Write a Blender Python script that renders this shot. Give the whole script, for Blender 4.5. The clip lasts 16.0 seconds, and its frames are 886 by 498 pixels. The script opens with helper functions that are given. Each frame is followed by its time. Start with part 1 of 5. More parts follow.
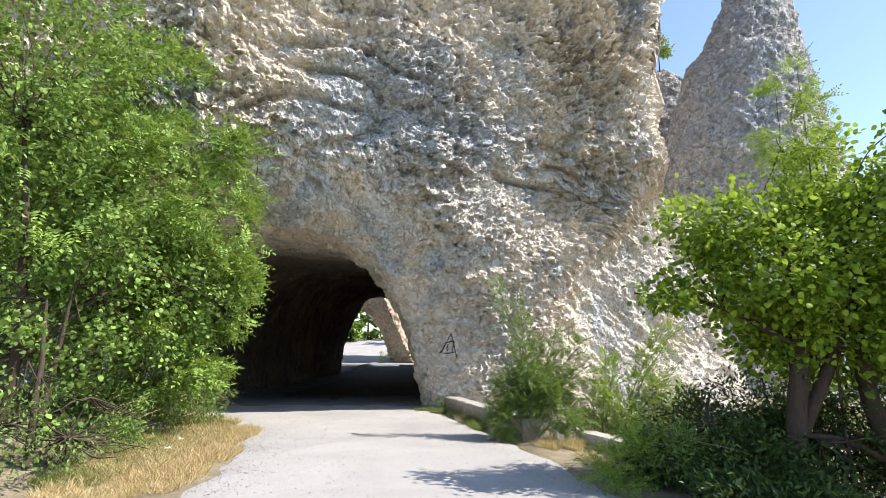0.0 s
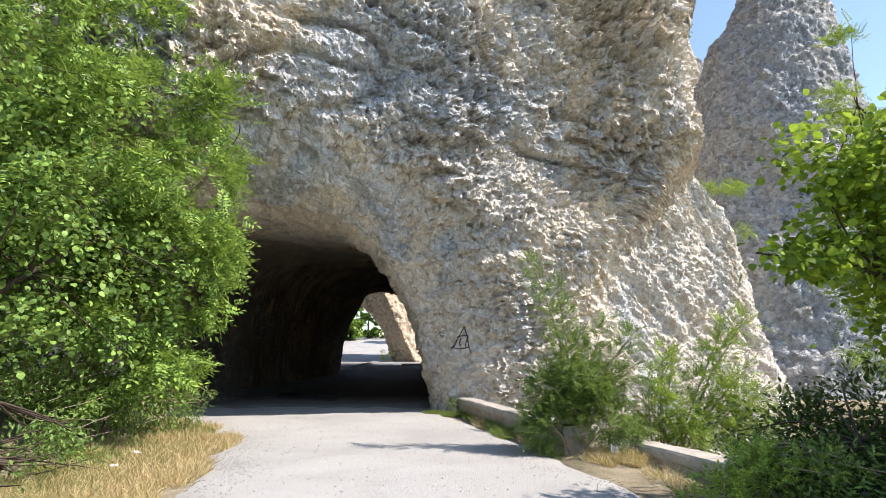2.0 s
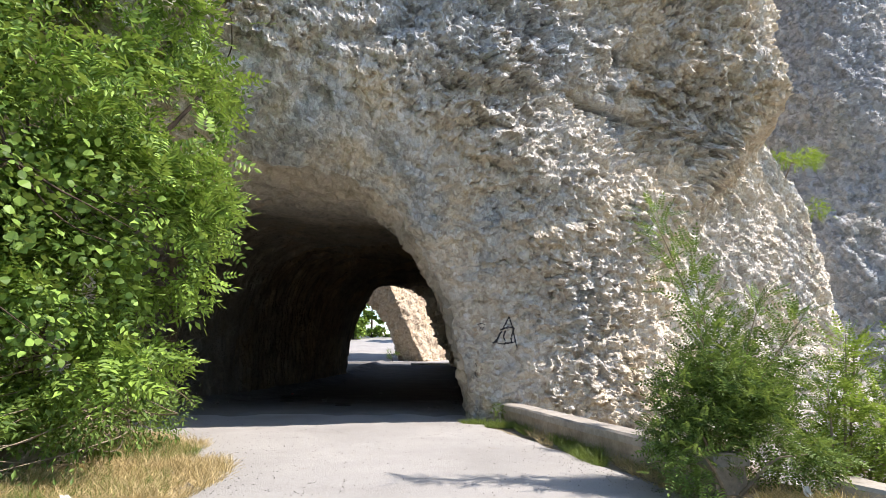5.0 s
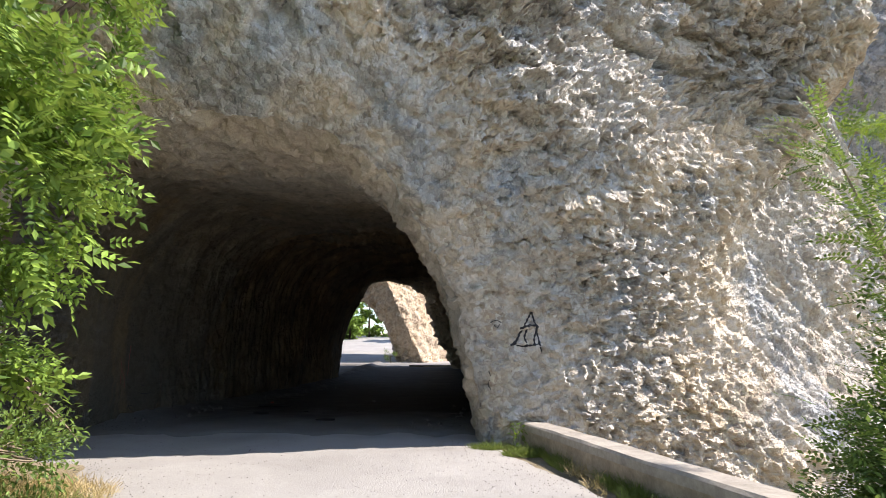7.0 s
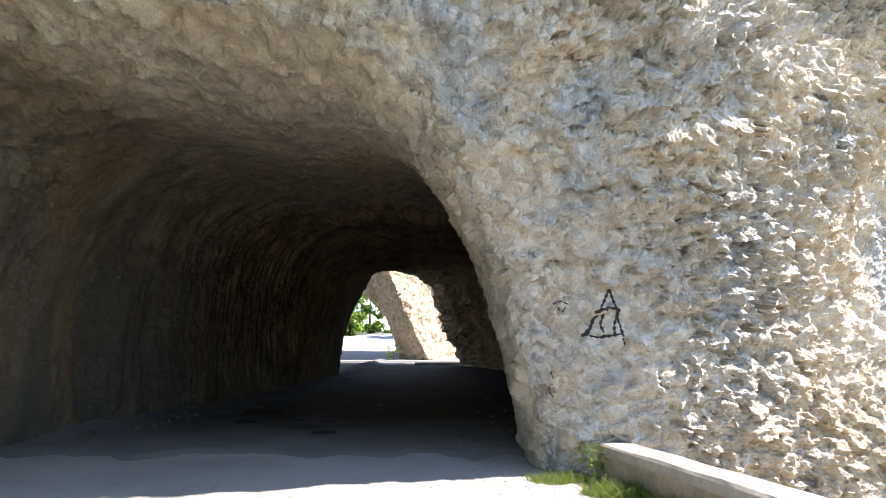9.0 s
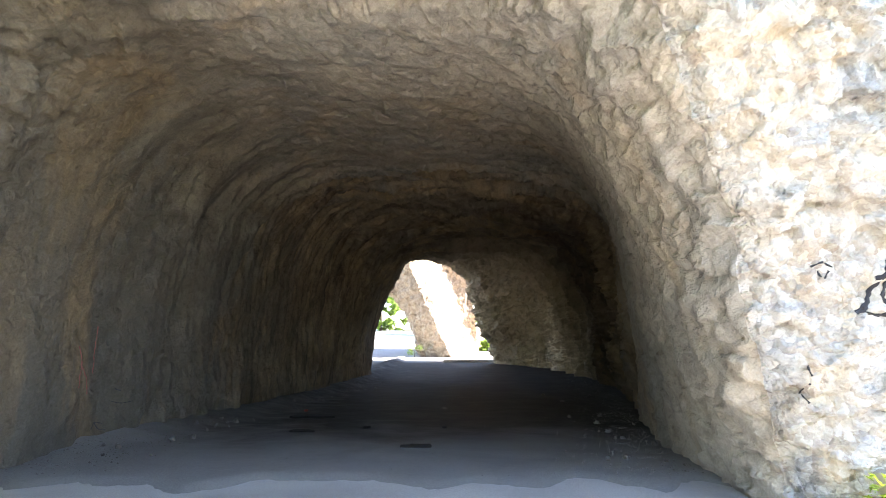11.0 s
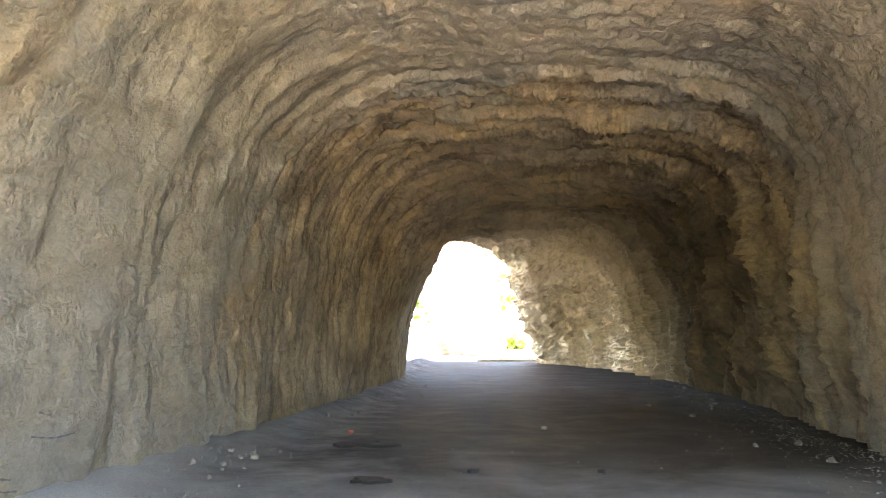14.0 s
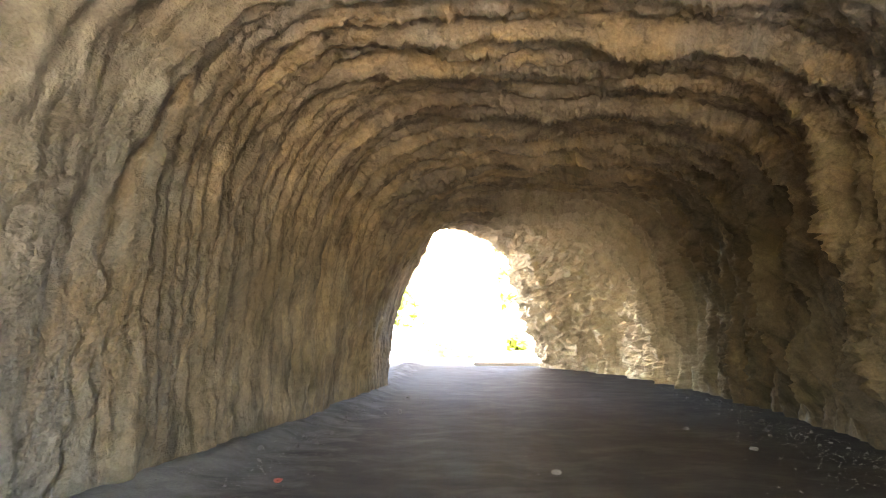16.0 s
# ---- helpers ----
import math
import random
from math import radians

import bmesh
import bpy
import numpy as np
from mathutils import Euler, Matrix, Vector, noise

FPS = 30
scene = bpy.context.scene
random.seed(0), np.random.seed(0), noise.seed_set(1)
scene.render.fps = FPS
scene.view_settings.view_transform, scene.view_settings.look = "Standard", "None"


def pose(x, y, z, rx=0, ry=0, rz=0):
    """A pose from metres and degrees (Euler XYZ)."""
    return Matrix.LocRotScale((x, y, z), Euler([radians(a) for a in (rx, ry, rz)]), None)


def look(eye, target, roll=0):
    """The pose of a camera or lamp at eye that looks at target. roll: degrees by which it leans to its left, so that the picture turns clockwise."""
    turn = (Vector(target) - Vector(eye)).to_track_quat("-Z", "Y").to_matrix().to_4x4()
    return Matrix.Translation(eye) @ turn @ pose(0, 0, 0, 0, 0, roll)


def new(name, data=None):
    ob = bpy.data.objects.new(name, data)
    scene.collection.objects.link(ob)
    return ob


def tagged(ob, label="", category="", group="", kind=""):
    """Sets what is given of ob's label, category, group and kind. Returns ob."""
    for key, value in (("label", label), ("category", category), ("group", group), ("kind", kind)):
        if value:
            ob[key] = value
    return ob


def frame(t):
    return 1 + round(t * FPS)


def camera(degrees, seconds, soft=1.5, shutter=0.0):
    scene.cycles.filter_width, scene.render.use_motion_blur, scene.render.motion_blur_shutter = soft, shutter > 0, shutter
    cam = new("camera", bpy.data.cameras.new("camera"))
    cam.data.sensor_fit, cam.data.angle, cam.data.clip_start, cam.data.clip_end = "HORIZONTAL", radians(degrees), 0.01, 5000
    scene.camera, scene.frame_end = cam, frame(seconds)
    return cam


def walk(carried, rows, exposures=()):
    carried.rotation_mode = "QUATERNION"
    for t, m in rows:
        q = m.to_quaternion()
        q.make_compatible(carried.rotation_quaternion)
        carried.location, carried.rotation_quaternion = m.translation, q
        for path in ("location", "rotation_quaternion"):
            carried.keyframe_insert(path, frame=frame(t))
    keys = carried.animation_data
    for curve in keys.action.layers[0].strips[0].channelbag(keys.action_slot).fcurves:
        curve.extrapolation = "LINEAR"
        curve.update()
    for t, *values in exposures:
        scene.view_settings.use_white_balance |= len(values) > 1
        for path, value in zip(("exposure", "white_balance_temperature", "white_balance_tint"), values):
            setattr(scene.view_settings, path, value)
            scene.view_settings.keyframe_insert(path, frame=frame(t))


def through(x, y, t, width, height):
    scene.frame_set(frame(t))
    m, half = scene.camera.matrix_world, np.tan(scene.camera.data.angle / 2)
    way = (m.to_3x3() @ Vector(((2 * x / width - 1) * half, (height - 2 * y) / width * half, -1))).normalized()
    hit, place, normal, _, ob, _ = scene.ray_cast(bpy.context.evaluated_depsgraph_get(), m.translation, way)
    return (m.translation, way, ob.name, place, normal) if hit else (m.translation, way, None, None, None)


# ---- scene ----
cam = camera(77.4, 16.0, soft=0.6, shutter=0.2)
PATH = [
    (0, (0.464, -2.043, 1.5), (0.44, -0.083, 1.898), 0.0),
    (0.5, (0.431, -1.485, 1.486), (0.407, 0.475, 1.884), 0.0),
    (1, (0.355, -0.942, 1.471), (0.332, 1.018, 1.868), 0.0),
    (1.5, (0.228, -0.424, 1.445), (0.206, 1.536, 1.842), 0.0),
    (2, (0.085, 0.07, 1.409), (0.062, 2.03, 1.806), 0.0),
    (2.5, (-0.083, 0.565, 1.37), (-0.106, 2.525, 1.768), 0.0),
    (3, (-0.276, 1.032, 1.35), (-0.298, 2.992, 1.749), -0.0),
    (3.5, (-0.456, 1.474, 1.328), (-0.479, 3.434, 1.727), -0.0),
    (4, (-0.63, 1.924, 1.315), (-0.652, 3.884, 1.713), -0.0),
    (6.5, (-1.047, 4.99, 1.466), (-1.067, 6.95, 1.863), -0.0),
    (7, (-1.014, 5.732, 1.487), (-1.033, 7.692, 1.883), -0.0),
    (7.5, (-0.996, 6.476, 1.484), (-1.014, 8.436, 1.878), 0.0),
    (8, (-1.053, 7.22, 1.477), (-1.07, 9.181, 1.869), -0.0),
    (8.5, (-1.248, 7.936, 1.467), (-1.264, 9.897, 1.857), -0.0),
    (9, (-1.639, 8.605, 1.476), (-1.654, 10.567, 1.863), -0.0),
    (9.5, (-2.182, 9.235, 1.494), (-2.196, 11.198, 1.879), -0.1),
    (10, (-2.737, 9.82, 1.489), (-2.749, 11.783, 1.872), -0.1),
    (12.5, (-4.337, 12.956, 1.229), (-4.349, 14.919, 1.611), -0.1),
    (13, (-4.692, 13.695, 1.265), (-4.704, 15.659, 1.646), -0.1),
    (13.5, (-5.038, 14.426, 1.335), (-5.05, 16.39, 1.714), -0.0),
    (14, (-5.288, 15.125, 1.379), (-5.301, 17.089, 1.757), -0.0),
    (14.5, (-5.483, 15.85, 1.428), (-5.497, 17.815, 1.804), 0.0),
    (15, (-5.503, 16.566, 1.476), (-5.518, 18.53, 1.852), 0.1),
    (15.5, (-5.326, 17.289, 1.542), (-5.343, 19.254, 1.919), 0.1),
    (16, (-4.92, 17.984, 1.563), (-4.938, 19.949, 1.938), 0.1),
]
EXPOSURES = [(0, 0.92, 6700, 14), (4.0, 0.85, 6700, 15), (6.5, 0.86, 6800, 17), (8.5, 1.25, 6700, 16), (9.5, 1.85, 6700, 15), (10.2, 2.35, 6750, 15), (12.3, 4.6, 6800, 21), (13.5, 5.35, 7500, 18), (16, 5.9, 8600, 22)]
walk(cam, [(t, look(eye, target, roll)) for t, eye, target, roll in PATH], EXPOSURES)

# ---- daylight ----
SUN = Vector((1.0, -0.17, 1.08)).normalized()
world = bpy.data.worlds.new("sky")
scene.world = world
world.use_nodes = True
wn = world.node_tree.nodes
sky = wn.new("ShaderNodeTexSky")
sky.sky_type = "NISHITA"
sky.sun_disc = False
sky.sun_elevation = math.asin(SUN.z)
sky.sun_rotation = math.atan2(SUN.x, SUN.y)
sky.air_density, sky.dust_density, sky.ozone_density = 1.0, 0.2, 2.0
wn["Background"].inputs["Strength"].default_value = 0.16
world.node_tree.links.new(sky.outputs[0], wn["Background"].inputs["Color"])
sun_data = bpy.data.lights.new("sun", "SUN")
sun_data.energy, sun_data.angle, sun_data.color = 4.75, radians(0.53), (1.0, 0.95, 0.88)
sun = new("sun", sun_data)
sun.matrix_world = look(SUN * 60, (0, 0, 0))


# ---- numeric noise ----
_rng = np.random.RandomState(7)
_perm = np.tile(_rng.permutation(256), 3)
_grad = _rng.normal(size=(256, 3))
_grad /= np.linalg.norm(_grad, axis=1)[:, None]
_jit = _rng.rand(256, 3)
_val = _rng.rand(256)


def _hash(i):
    i = i & 255
    return _perm[_perm[_perm[i[..., 0]] + i[..., 1]] + i[..., 2]]


def perlin(p):
    """Gradient noise at rows of points, about -0.6 to 0.6."""
    p = np.asarray(p, float)
    i = np.floor(p).astype(int)
    f = p - i
    u = f * f * f * (f * (f * 6 - 15) + 10)
    total = 0
    for c in range(8):
        o = np.array([c & 1, c >> 1 & 1, c >> 2 & 1])
        w = np.prod(np.where(o, u, 1 - u), axis=-1)
        total = total + w * (_grad[_hash(i + o)] * (f - o)).sum(-1)
    return total


def fbm(p, octaves=4, gain=0.5):
    p = np.asarray(p, float)
    return sum(gain ** k * perlin(p * 2.03 ** k + 11.3 * k) for k in range(octaves))


def cells(p):
    """Nearest and second nearest cell distance, the nearest cell's own value, and its own tilted plane."""
    p = np.asarray(p, float)
    i = np.floor(p).astype(int)
    best = np.full(len(p), 9.0)
    second = np.full(len(p), 9.0)
    value = np.zeros(len(p))
    facet = np.zeros(len(p))
    for a in (-1, 0, 1):
        for b in (-1, 0, 1):
            for c in (-1, 0, 1):
                j = i + (a, b, c)
                h = _hash(j)
                off = p - j - _jit[h]
                d = np.linalg.norm(off, axis=1)
                near = d < best
                second = np.where(near, best, np.minimum(second, d))
                value = np.where(near, _val[h], value)
                facet = np.where(near, (_grad[h] * off).sum(1), facet)
                best = np.where(near, d, best)
    return best, second, value, facet


def ease(x, a, b):
    t = np.clip((x - a) / (b - a), 0, 1)
    return t * t * (3 - 2 * t)


# ---- mesh helpers ----
def mesh_from(name, verts, faces, smooth=True):
    """A mesh from an array of points and an array of quads or triangles."""
    verts, faces = np.asarray(verts, np.float32), np.asarray(faces, np.int32)
    me = bpy.data.meshes.new(name)
    n, k = faces.shape
    me.vertices.add(len(verts))
    me.vertices.foreach_set("co", verts.ravel())
    me.loops.add(n * k)
    me.loops.foreach_set("vertex_index", faces.ravel())
    me.polygons.add(n)
    me.polygons.foreach_set("loop_start", np.arange(0, n * k, k, dtype=np.int32))
    me.polygons.foreach_set("use_smooth", np.full(n, smooth))
    me.update(calc_edges=True)
    return me


def grid_faces(rows, cols, close_rows=False):
    r = np.arange(rows if close_rows else rows - 1)[:, None]
    c = np.arange(cols - 1)[None]
    a = r * cols + c
    b = (r + 1) % rows * cols + c
    return np.stack([a, a + 1, b + 1, b], -1).reshape(-1, 4)


def grid_normals(g):
    du = np.gradient(g, axis=0)
    dv = np.gradient(g, axis=1)
    n = np.cross(du, dv)
    return n / np.maximum(np.linalg.norm(n, axis=-1, keepdims=True), 1e-9)


def put(name, me, material, parent=None, label=""):
    ob = new(name, me)
    if material:
        me.materials.append(material)
    if parent:
        ob.parent = parent
    if label:
        ob["label"] = label
    return ob


def part(name, bm, material, parent, label=""):
    me = bpy.data.meshes.new(name)
    bm.to_mesh(me)
    bm.free()
    return put(name, me, material, parent, label)


# ---- materials ----
def material(name):
    m = bpy.data.materials.new(name)
    m.use_nodes = True
    nt = m.node_tree
    bsdf = nt.nodes["Principled BSDF"]
    bsdf.inputs["Specular IOR Level"].default_value = 0.25
    return m, nt, bsdf


def node(nt, kind, **values):
    n = nt.nodes.new("ShaderNode" + kind)
    for key, v in values.items():
        n.inputs[key].default_value = v
    return n


def noise_tex(nt, vec, scale, detail=4.0, rough=0.55, distort=0.0):
    n = node(nt, "TexNoise", Scale=scale, Detail=detail, Roughness=rough, Distortion=distort)
    nt.links.new(vec, n.inputs["Vector"])
    return n.outputs["Fac"]


def ramp(nt, fac, stops):
    n = nt.nodes.new("ShaderNodeValToRGB")
    nt.links.new(fac, n.inputs["Fac"])
    el = n.color_ramp.elements
    while len(el) < len(stops):
        el.new(0.5)
    for e, (p, c) in zip(el, stops):
        e.position = p
        e.color = (*c, 1) if len(c) == 3 else c
    return n.outputs["Color"]


def grey(v):
    return (v, v, v)


def mix(nt, fac, a, b, blend="MIX"):
    n = nt.nodes.new("ShaderNodeMix")
    n.data_type, n.blend_type = "RGBA", blend
    for socket, v in ((n.inputs[0], fac), (n.inputs[6], a), (n.inputs[7], b)):
        if isinstance(v, bpy.types.NodeSocket):
            nt.links.new(v, socket)
        else:
            socket.default_value = v if isinstance(v, float) else (*v, 1)
    return n.outputs[2]


def math_node(nt, op, a, b):
    n = nt.nodes.new("ShaderNodeMath")
    n.operation = op
    for socket, v in ((n.inputs[0], a), (n.inputs[1], b)):
        if isinstance(v, bpy.types.NodeSocket):
            nt.links.new(v, socket)
        else:
            socket.default_value = v
    return n.outputs[0]


def bump(nt, bsdf, height, strength=0.5, distance=0.05):
    n = node(nt, "Bump", Strength=strength, Distance=distance)
    nt.links.new(height, n.inputs["Height"])
    nt.links.new(n.outputs[0], bsdf.inputs["Normal"])


def where(nt, stretch=(1, 1, 1)):
    c = nt.nodes.new("ShaderNodeTexCoord")
    m = nt.nodes.new("ShaderNodeMapping")
    m.inputs["Scale"].default_value = stretch
    nt.links.new(c.outputs["Object"], m.inputs["Vector"])
    return m.outputs["Vector"]


def rock_material(name, warm, cool, ochre, dark, pebble=9.0, stain=0.5, gravel=1.0, mouth_bounce=None, relief=0.2, streak=None, hollow_dark=0.75, run=0.55, sunny=None, lining=None, overhang_patch=None, rib_bands=None, wall_shade=None, pebbly=0.5):
    """Conglomerate: pebbles in a pale matrix, with blue-grey and ochre patches and dark crevices."""
    m, nt, bsdf = material(name)
    v = where(nt)
    patch = noise_tex(nt, v, 0.32, 5, 0.6, 0.6)
    col = mix(nt, ramp(nt, patch, [(0.42, grey(0)), (0.58, grey(1))]), warm, cool)
    if streak:
        drip = noise_tex(nt, where(nt, (0.55, 0.55, 0.22)), 0.8, 5, 0.6, 0.9)
        col = mix(nt, ramp(nt, drip, [(0.52, grey(0)), (0.64, grey(0.75))]), col, streak)
    if overhang_patch:
        # a broad blue-grey patch on the overhang
        place = nt.nodes.new("ShaderNodeMapping")
        place.vector_type = "TEXTURE"
        place.inputs["Location"].default_value = (-1.2, 13.5, 8.8)
        place.inputs["Scale"].default_value = (3.5, 6.0, 2.4)
        nt.links.new(v, place.inputs["Vector"])
        far = nt.nodes.new("ShaderNodeVectorMath")
        far.operation = "LENGTH"
        nt.links.new(place.outputs[0], far.inputs[0])
        edge = math_node(nt, "ADD", far.outputs["Value"], math_node(nt, "MULTIPLY", math_node(nt, "SUBTRACT", noise_tex(nt, v, 0.9, 5, 0.65, 0.6), 0.5), 2.2))
        col = mix(nt, ramp(nt, edge, [(0.55, grey(0.8)), (1.0, grey(0))]), col, overhang_patch)
    if rib_bands:
        # bands across the bore: dark ones paint the rib grooves' shade, paler ones ochre stone
        band = noise_tex(nt, where(nt, (0.32, 2.8, 0.5)), 1.5, 6, 0.68, 0.5)
        col = mix(nt, ramp(nt, band, [(0.36, grey(0.8)), (0.50, grey(0))]), col, rib_bands[0])
        col = mix(nt, ramp(nt, band, [(0.54, grey(0)), (0.68, grey(0.75))]), col, rib_bands[1])
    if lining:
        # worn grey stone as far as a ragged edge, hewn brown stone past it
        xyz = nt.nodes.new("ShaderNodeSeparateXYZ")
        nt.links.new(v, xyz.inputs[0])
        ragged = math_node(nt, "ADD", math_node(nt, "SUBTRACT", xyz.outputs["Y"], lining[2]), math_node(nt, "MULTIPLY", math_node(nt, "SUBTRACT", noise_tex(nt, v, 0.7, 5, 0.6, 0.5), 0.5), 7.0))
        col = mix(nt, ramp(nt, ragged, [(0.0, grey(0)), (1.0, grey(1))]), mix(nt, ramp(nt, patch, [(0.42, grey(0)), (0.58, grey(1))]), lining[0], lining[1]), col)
    if mouth_bounce:
        # paler stone at the mouth: bounced daylight put into the colour, less on the left
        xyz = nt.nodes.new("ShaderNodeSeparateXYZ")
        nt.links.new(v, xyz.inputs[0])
        far = math_node(nt, "ADD", math_node(nt, "MULTIPLY", math_node(nt, "SUBTRACT", xyz.outputs["Y"], mouth_bounce[2]), 1 / (mouth_bounce[3] - mouth_bounce[2])), math_node(nt, "MULTIPLY", math_node(nt, "SUBTRACT", patch, 0.5), 1.2))
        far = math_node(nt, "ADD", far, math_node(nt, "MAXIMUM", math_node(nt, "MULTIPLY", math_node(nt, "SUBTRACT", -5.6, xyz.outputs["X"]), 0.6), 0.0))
        col = mix(nt, ramp(nt, far, [(0.0, grey(0)), (1.0, grey(1))]), mix(nt, ramp(nt, patch, [(0.42, grey(0)), (0.58, grey(1))]), mouth_bounce[0], mouth_bounce[1]), col)
    if wall_shade:
        # side walls darkened against the crown: shade put into the colour, with a ragged edge
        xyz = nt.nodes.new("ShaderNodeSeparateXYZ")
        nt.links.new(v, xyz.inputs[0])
        out = math_node(nt, "MAXIMUM", math_node(nt, "SUBTRACT", wall_shade[1], xyz.outputs["X"]), math_node(nt, "SUBTRACT", xyz.outputs["X"], wall_shade[2]))
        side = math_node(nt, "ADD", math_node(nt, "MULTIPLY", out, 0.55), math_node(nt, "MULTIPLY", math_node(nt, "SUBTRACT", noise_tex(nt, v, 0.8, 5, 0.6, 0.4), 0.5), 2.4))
        col = mix(nt, ramp(nt, side, [(0.0, grey(0)), (1.0, grey(1))]), col, mix(nt, 1.0, col, wall_shade[0], "MULTIPLY"))
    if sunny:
        # same stone painted paler right of the far opening, for the daylight on it
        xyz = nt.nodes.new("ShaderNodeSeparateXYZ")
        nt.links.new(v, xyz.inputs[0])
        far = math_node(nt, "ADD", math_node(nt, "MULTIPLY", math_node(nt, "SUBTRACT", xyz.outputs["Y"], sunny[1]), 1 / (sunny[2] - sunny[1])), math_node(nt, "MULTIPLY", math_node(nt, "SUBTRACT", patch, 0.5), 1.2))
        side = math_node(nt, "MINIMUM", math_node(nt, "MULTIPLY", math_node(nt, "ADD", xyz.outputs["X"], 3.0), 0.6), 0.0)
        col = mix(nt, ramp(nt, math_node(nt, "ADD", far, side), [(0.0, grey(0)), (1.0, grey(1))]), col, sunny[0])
    rust = noise_tex(nt, where(nt, (1.0, 1.0, run)), 0.75, 6, 0.62, 0.8)
    col = mix(nt, math_node(nt, "MULTIPLY", ramp(nt, rust, [(0.53, grey(0)), (0.68, grey(1))]), stain), col, ochre)
    # darker where the fine bump lies low
    fine = noise_tex(nt, v, 3.1, 6, 0.68, 0.4)
    col = mix(nt, ramp(nt, fine, [(0.3, grey(hollow_dark)), (0.52, grey(0.0))]), col, dark)
    vor = nt.nodes.new("ShaderNodeTexVoronoi")
    vor.inputs["Scale"].default_value = pebble
    warp = node(nt, "TexNoise", Scale=pebble * 0.45, Detail=3.0, Roughness=0.6)
    nt.links.new(v, warp.inputs["Vector"])
    shift = nt.nodes.new("ShaderNodeVectorMath")
    shift.operation = "MULTIPLY_ADD"
    nt.links.new(warp.outputs["Color"], shift.inputs[0])
    shift.inputs[1].default_value = (2.6 / pebble,) * 3
    nt.links.new(v, shift.inputs[2])
    nt.links.new(shift.outputs[0], vor.inputs["Vector"])
    tone = nt.nodes.new("ShaderNodeRGBToBW")
    nt.links.new(vor.outputs["Color"], tone.inputs[0])
    col = mix(nt, pebbly * gravel, col, ramp(nt, tone.outputs[0], [(0.15, grey(0.34)), (0.85, grey(0.68))]), "OVERLAY")
    grain = noise_tex(nt, v, 34.0, 3, 0.7)
    col = mix(nt, 0.35, col, ramp(nt, grain, [(0.3, grey(0.3)), (0.7, grey(0.72))]), "OVERLAY")
    nt.links.new(col, bsdf.inputs["Base Color"])
    bsdf.inputs["Roughness"].default_value = 0.93
    h = math_node(nt, "SUBTRACT", fine, math_node(nt, "MULTIPLY", vor.outputs["Distance"], 0.55 * gravel))
    h = math_node(nt, "ADD", h, math_node(nt, "MULTIPLY", grain, 0.25))
    bump(nt, bsdf, h, 1.0, relief)
    return m


rock_face = rock_material("rock_face", (0.78, 0.685, 0.56), (0.62, 0.575, 0.51), (0.50, 0.38, 0.21), (0.34, 0.305, 0.26), 9.0, stain=0.5, relief=0.17, streak=(0.39, 0.44, 0.49), hollow_dark=0.55, overhang_patch=(0.40, 0.445, 0.495), pebbly=0.75)
rock_bore = rock_material("rock_bore", (0.25, 0.19, 0.12), (0.19, 0.155, 0.112), (0.32, 0.205, 0.09), (0.06, 0.048, 0.034), 11.0, 0.3, 0.5, ((0.52, 0.46, 0.375), (0.43, 0.405, 0.36), 15.6, 19.5), 0.065, hollow_dark=0.5, run=0.2, sunny=((0.70, 0.575, 0.41), 33.0, 37.5),
                          lining=((0.245, 0.21, 0.162), (0.20, 0.184, 0.155), 23.6), rib_bands=((0.085, 0.066, 0.045), (0.36, 0.26, 0.145)), wall_shade=((0.43, 0.43, 0.425), -6.4, 0.0), pebbly=0.35)
rock_warm = rock_material("rock_warm", (0.58, 0.475, 0.355), (0.50, 0.41, 0.315), (0.40, 0.28, 0.16), (0.22, 0.17, 0.12), 5.0, 0.5, relief=0.12)
rock_grey = rock_material("rock_grey", (0.47, 0.455, 0.43), (0.40, 0.42, 0.445), (0.26, 0.26, 0.17), (0.17, 0.17, 0.165), 5.5, 0.35, 1.5, relief=0.22)


def ground_material():
    m, nt, bsdf = material("verge")
    v = where(nt)
    a = noise_tex(nt, v, 0.9, 6, 0.65, 0.5)
    col = ramp(nt, a, [(0.3, (0.13, 0.115, 0.07)), (0.48, (0.24, 0.20, 0.13)), (0.6, (0.32, 0.27, 0.19)), (0.72, (0.12, 0.13, 0.055))])
    g = noise_tex(nt, v, 26, 4, 0.7)
    col = mix(nt, 0.6, col, ramp(nt, g, [(0.3, grey(0.25)), (0.7, grey(0.75))]), "OVERLAY")
    nt.links.new(col, bsdf.inputs["Base Color"])
    bsdf.inputs["Roughness"].default_value = 0.95
    bump(nt, bsdf, g, 0.7, 0.04)
    return m


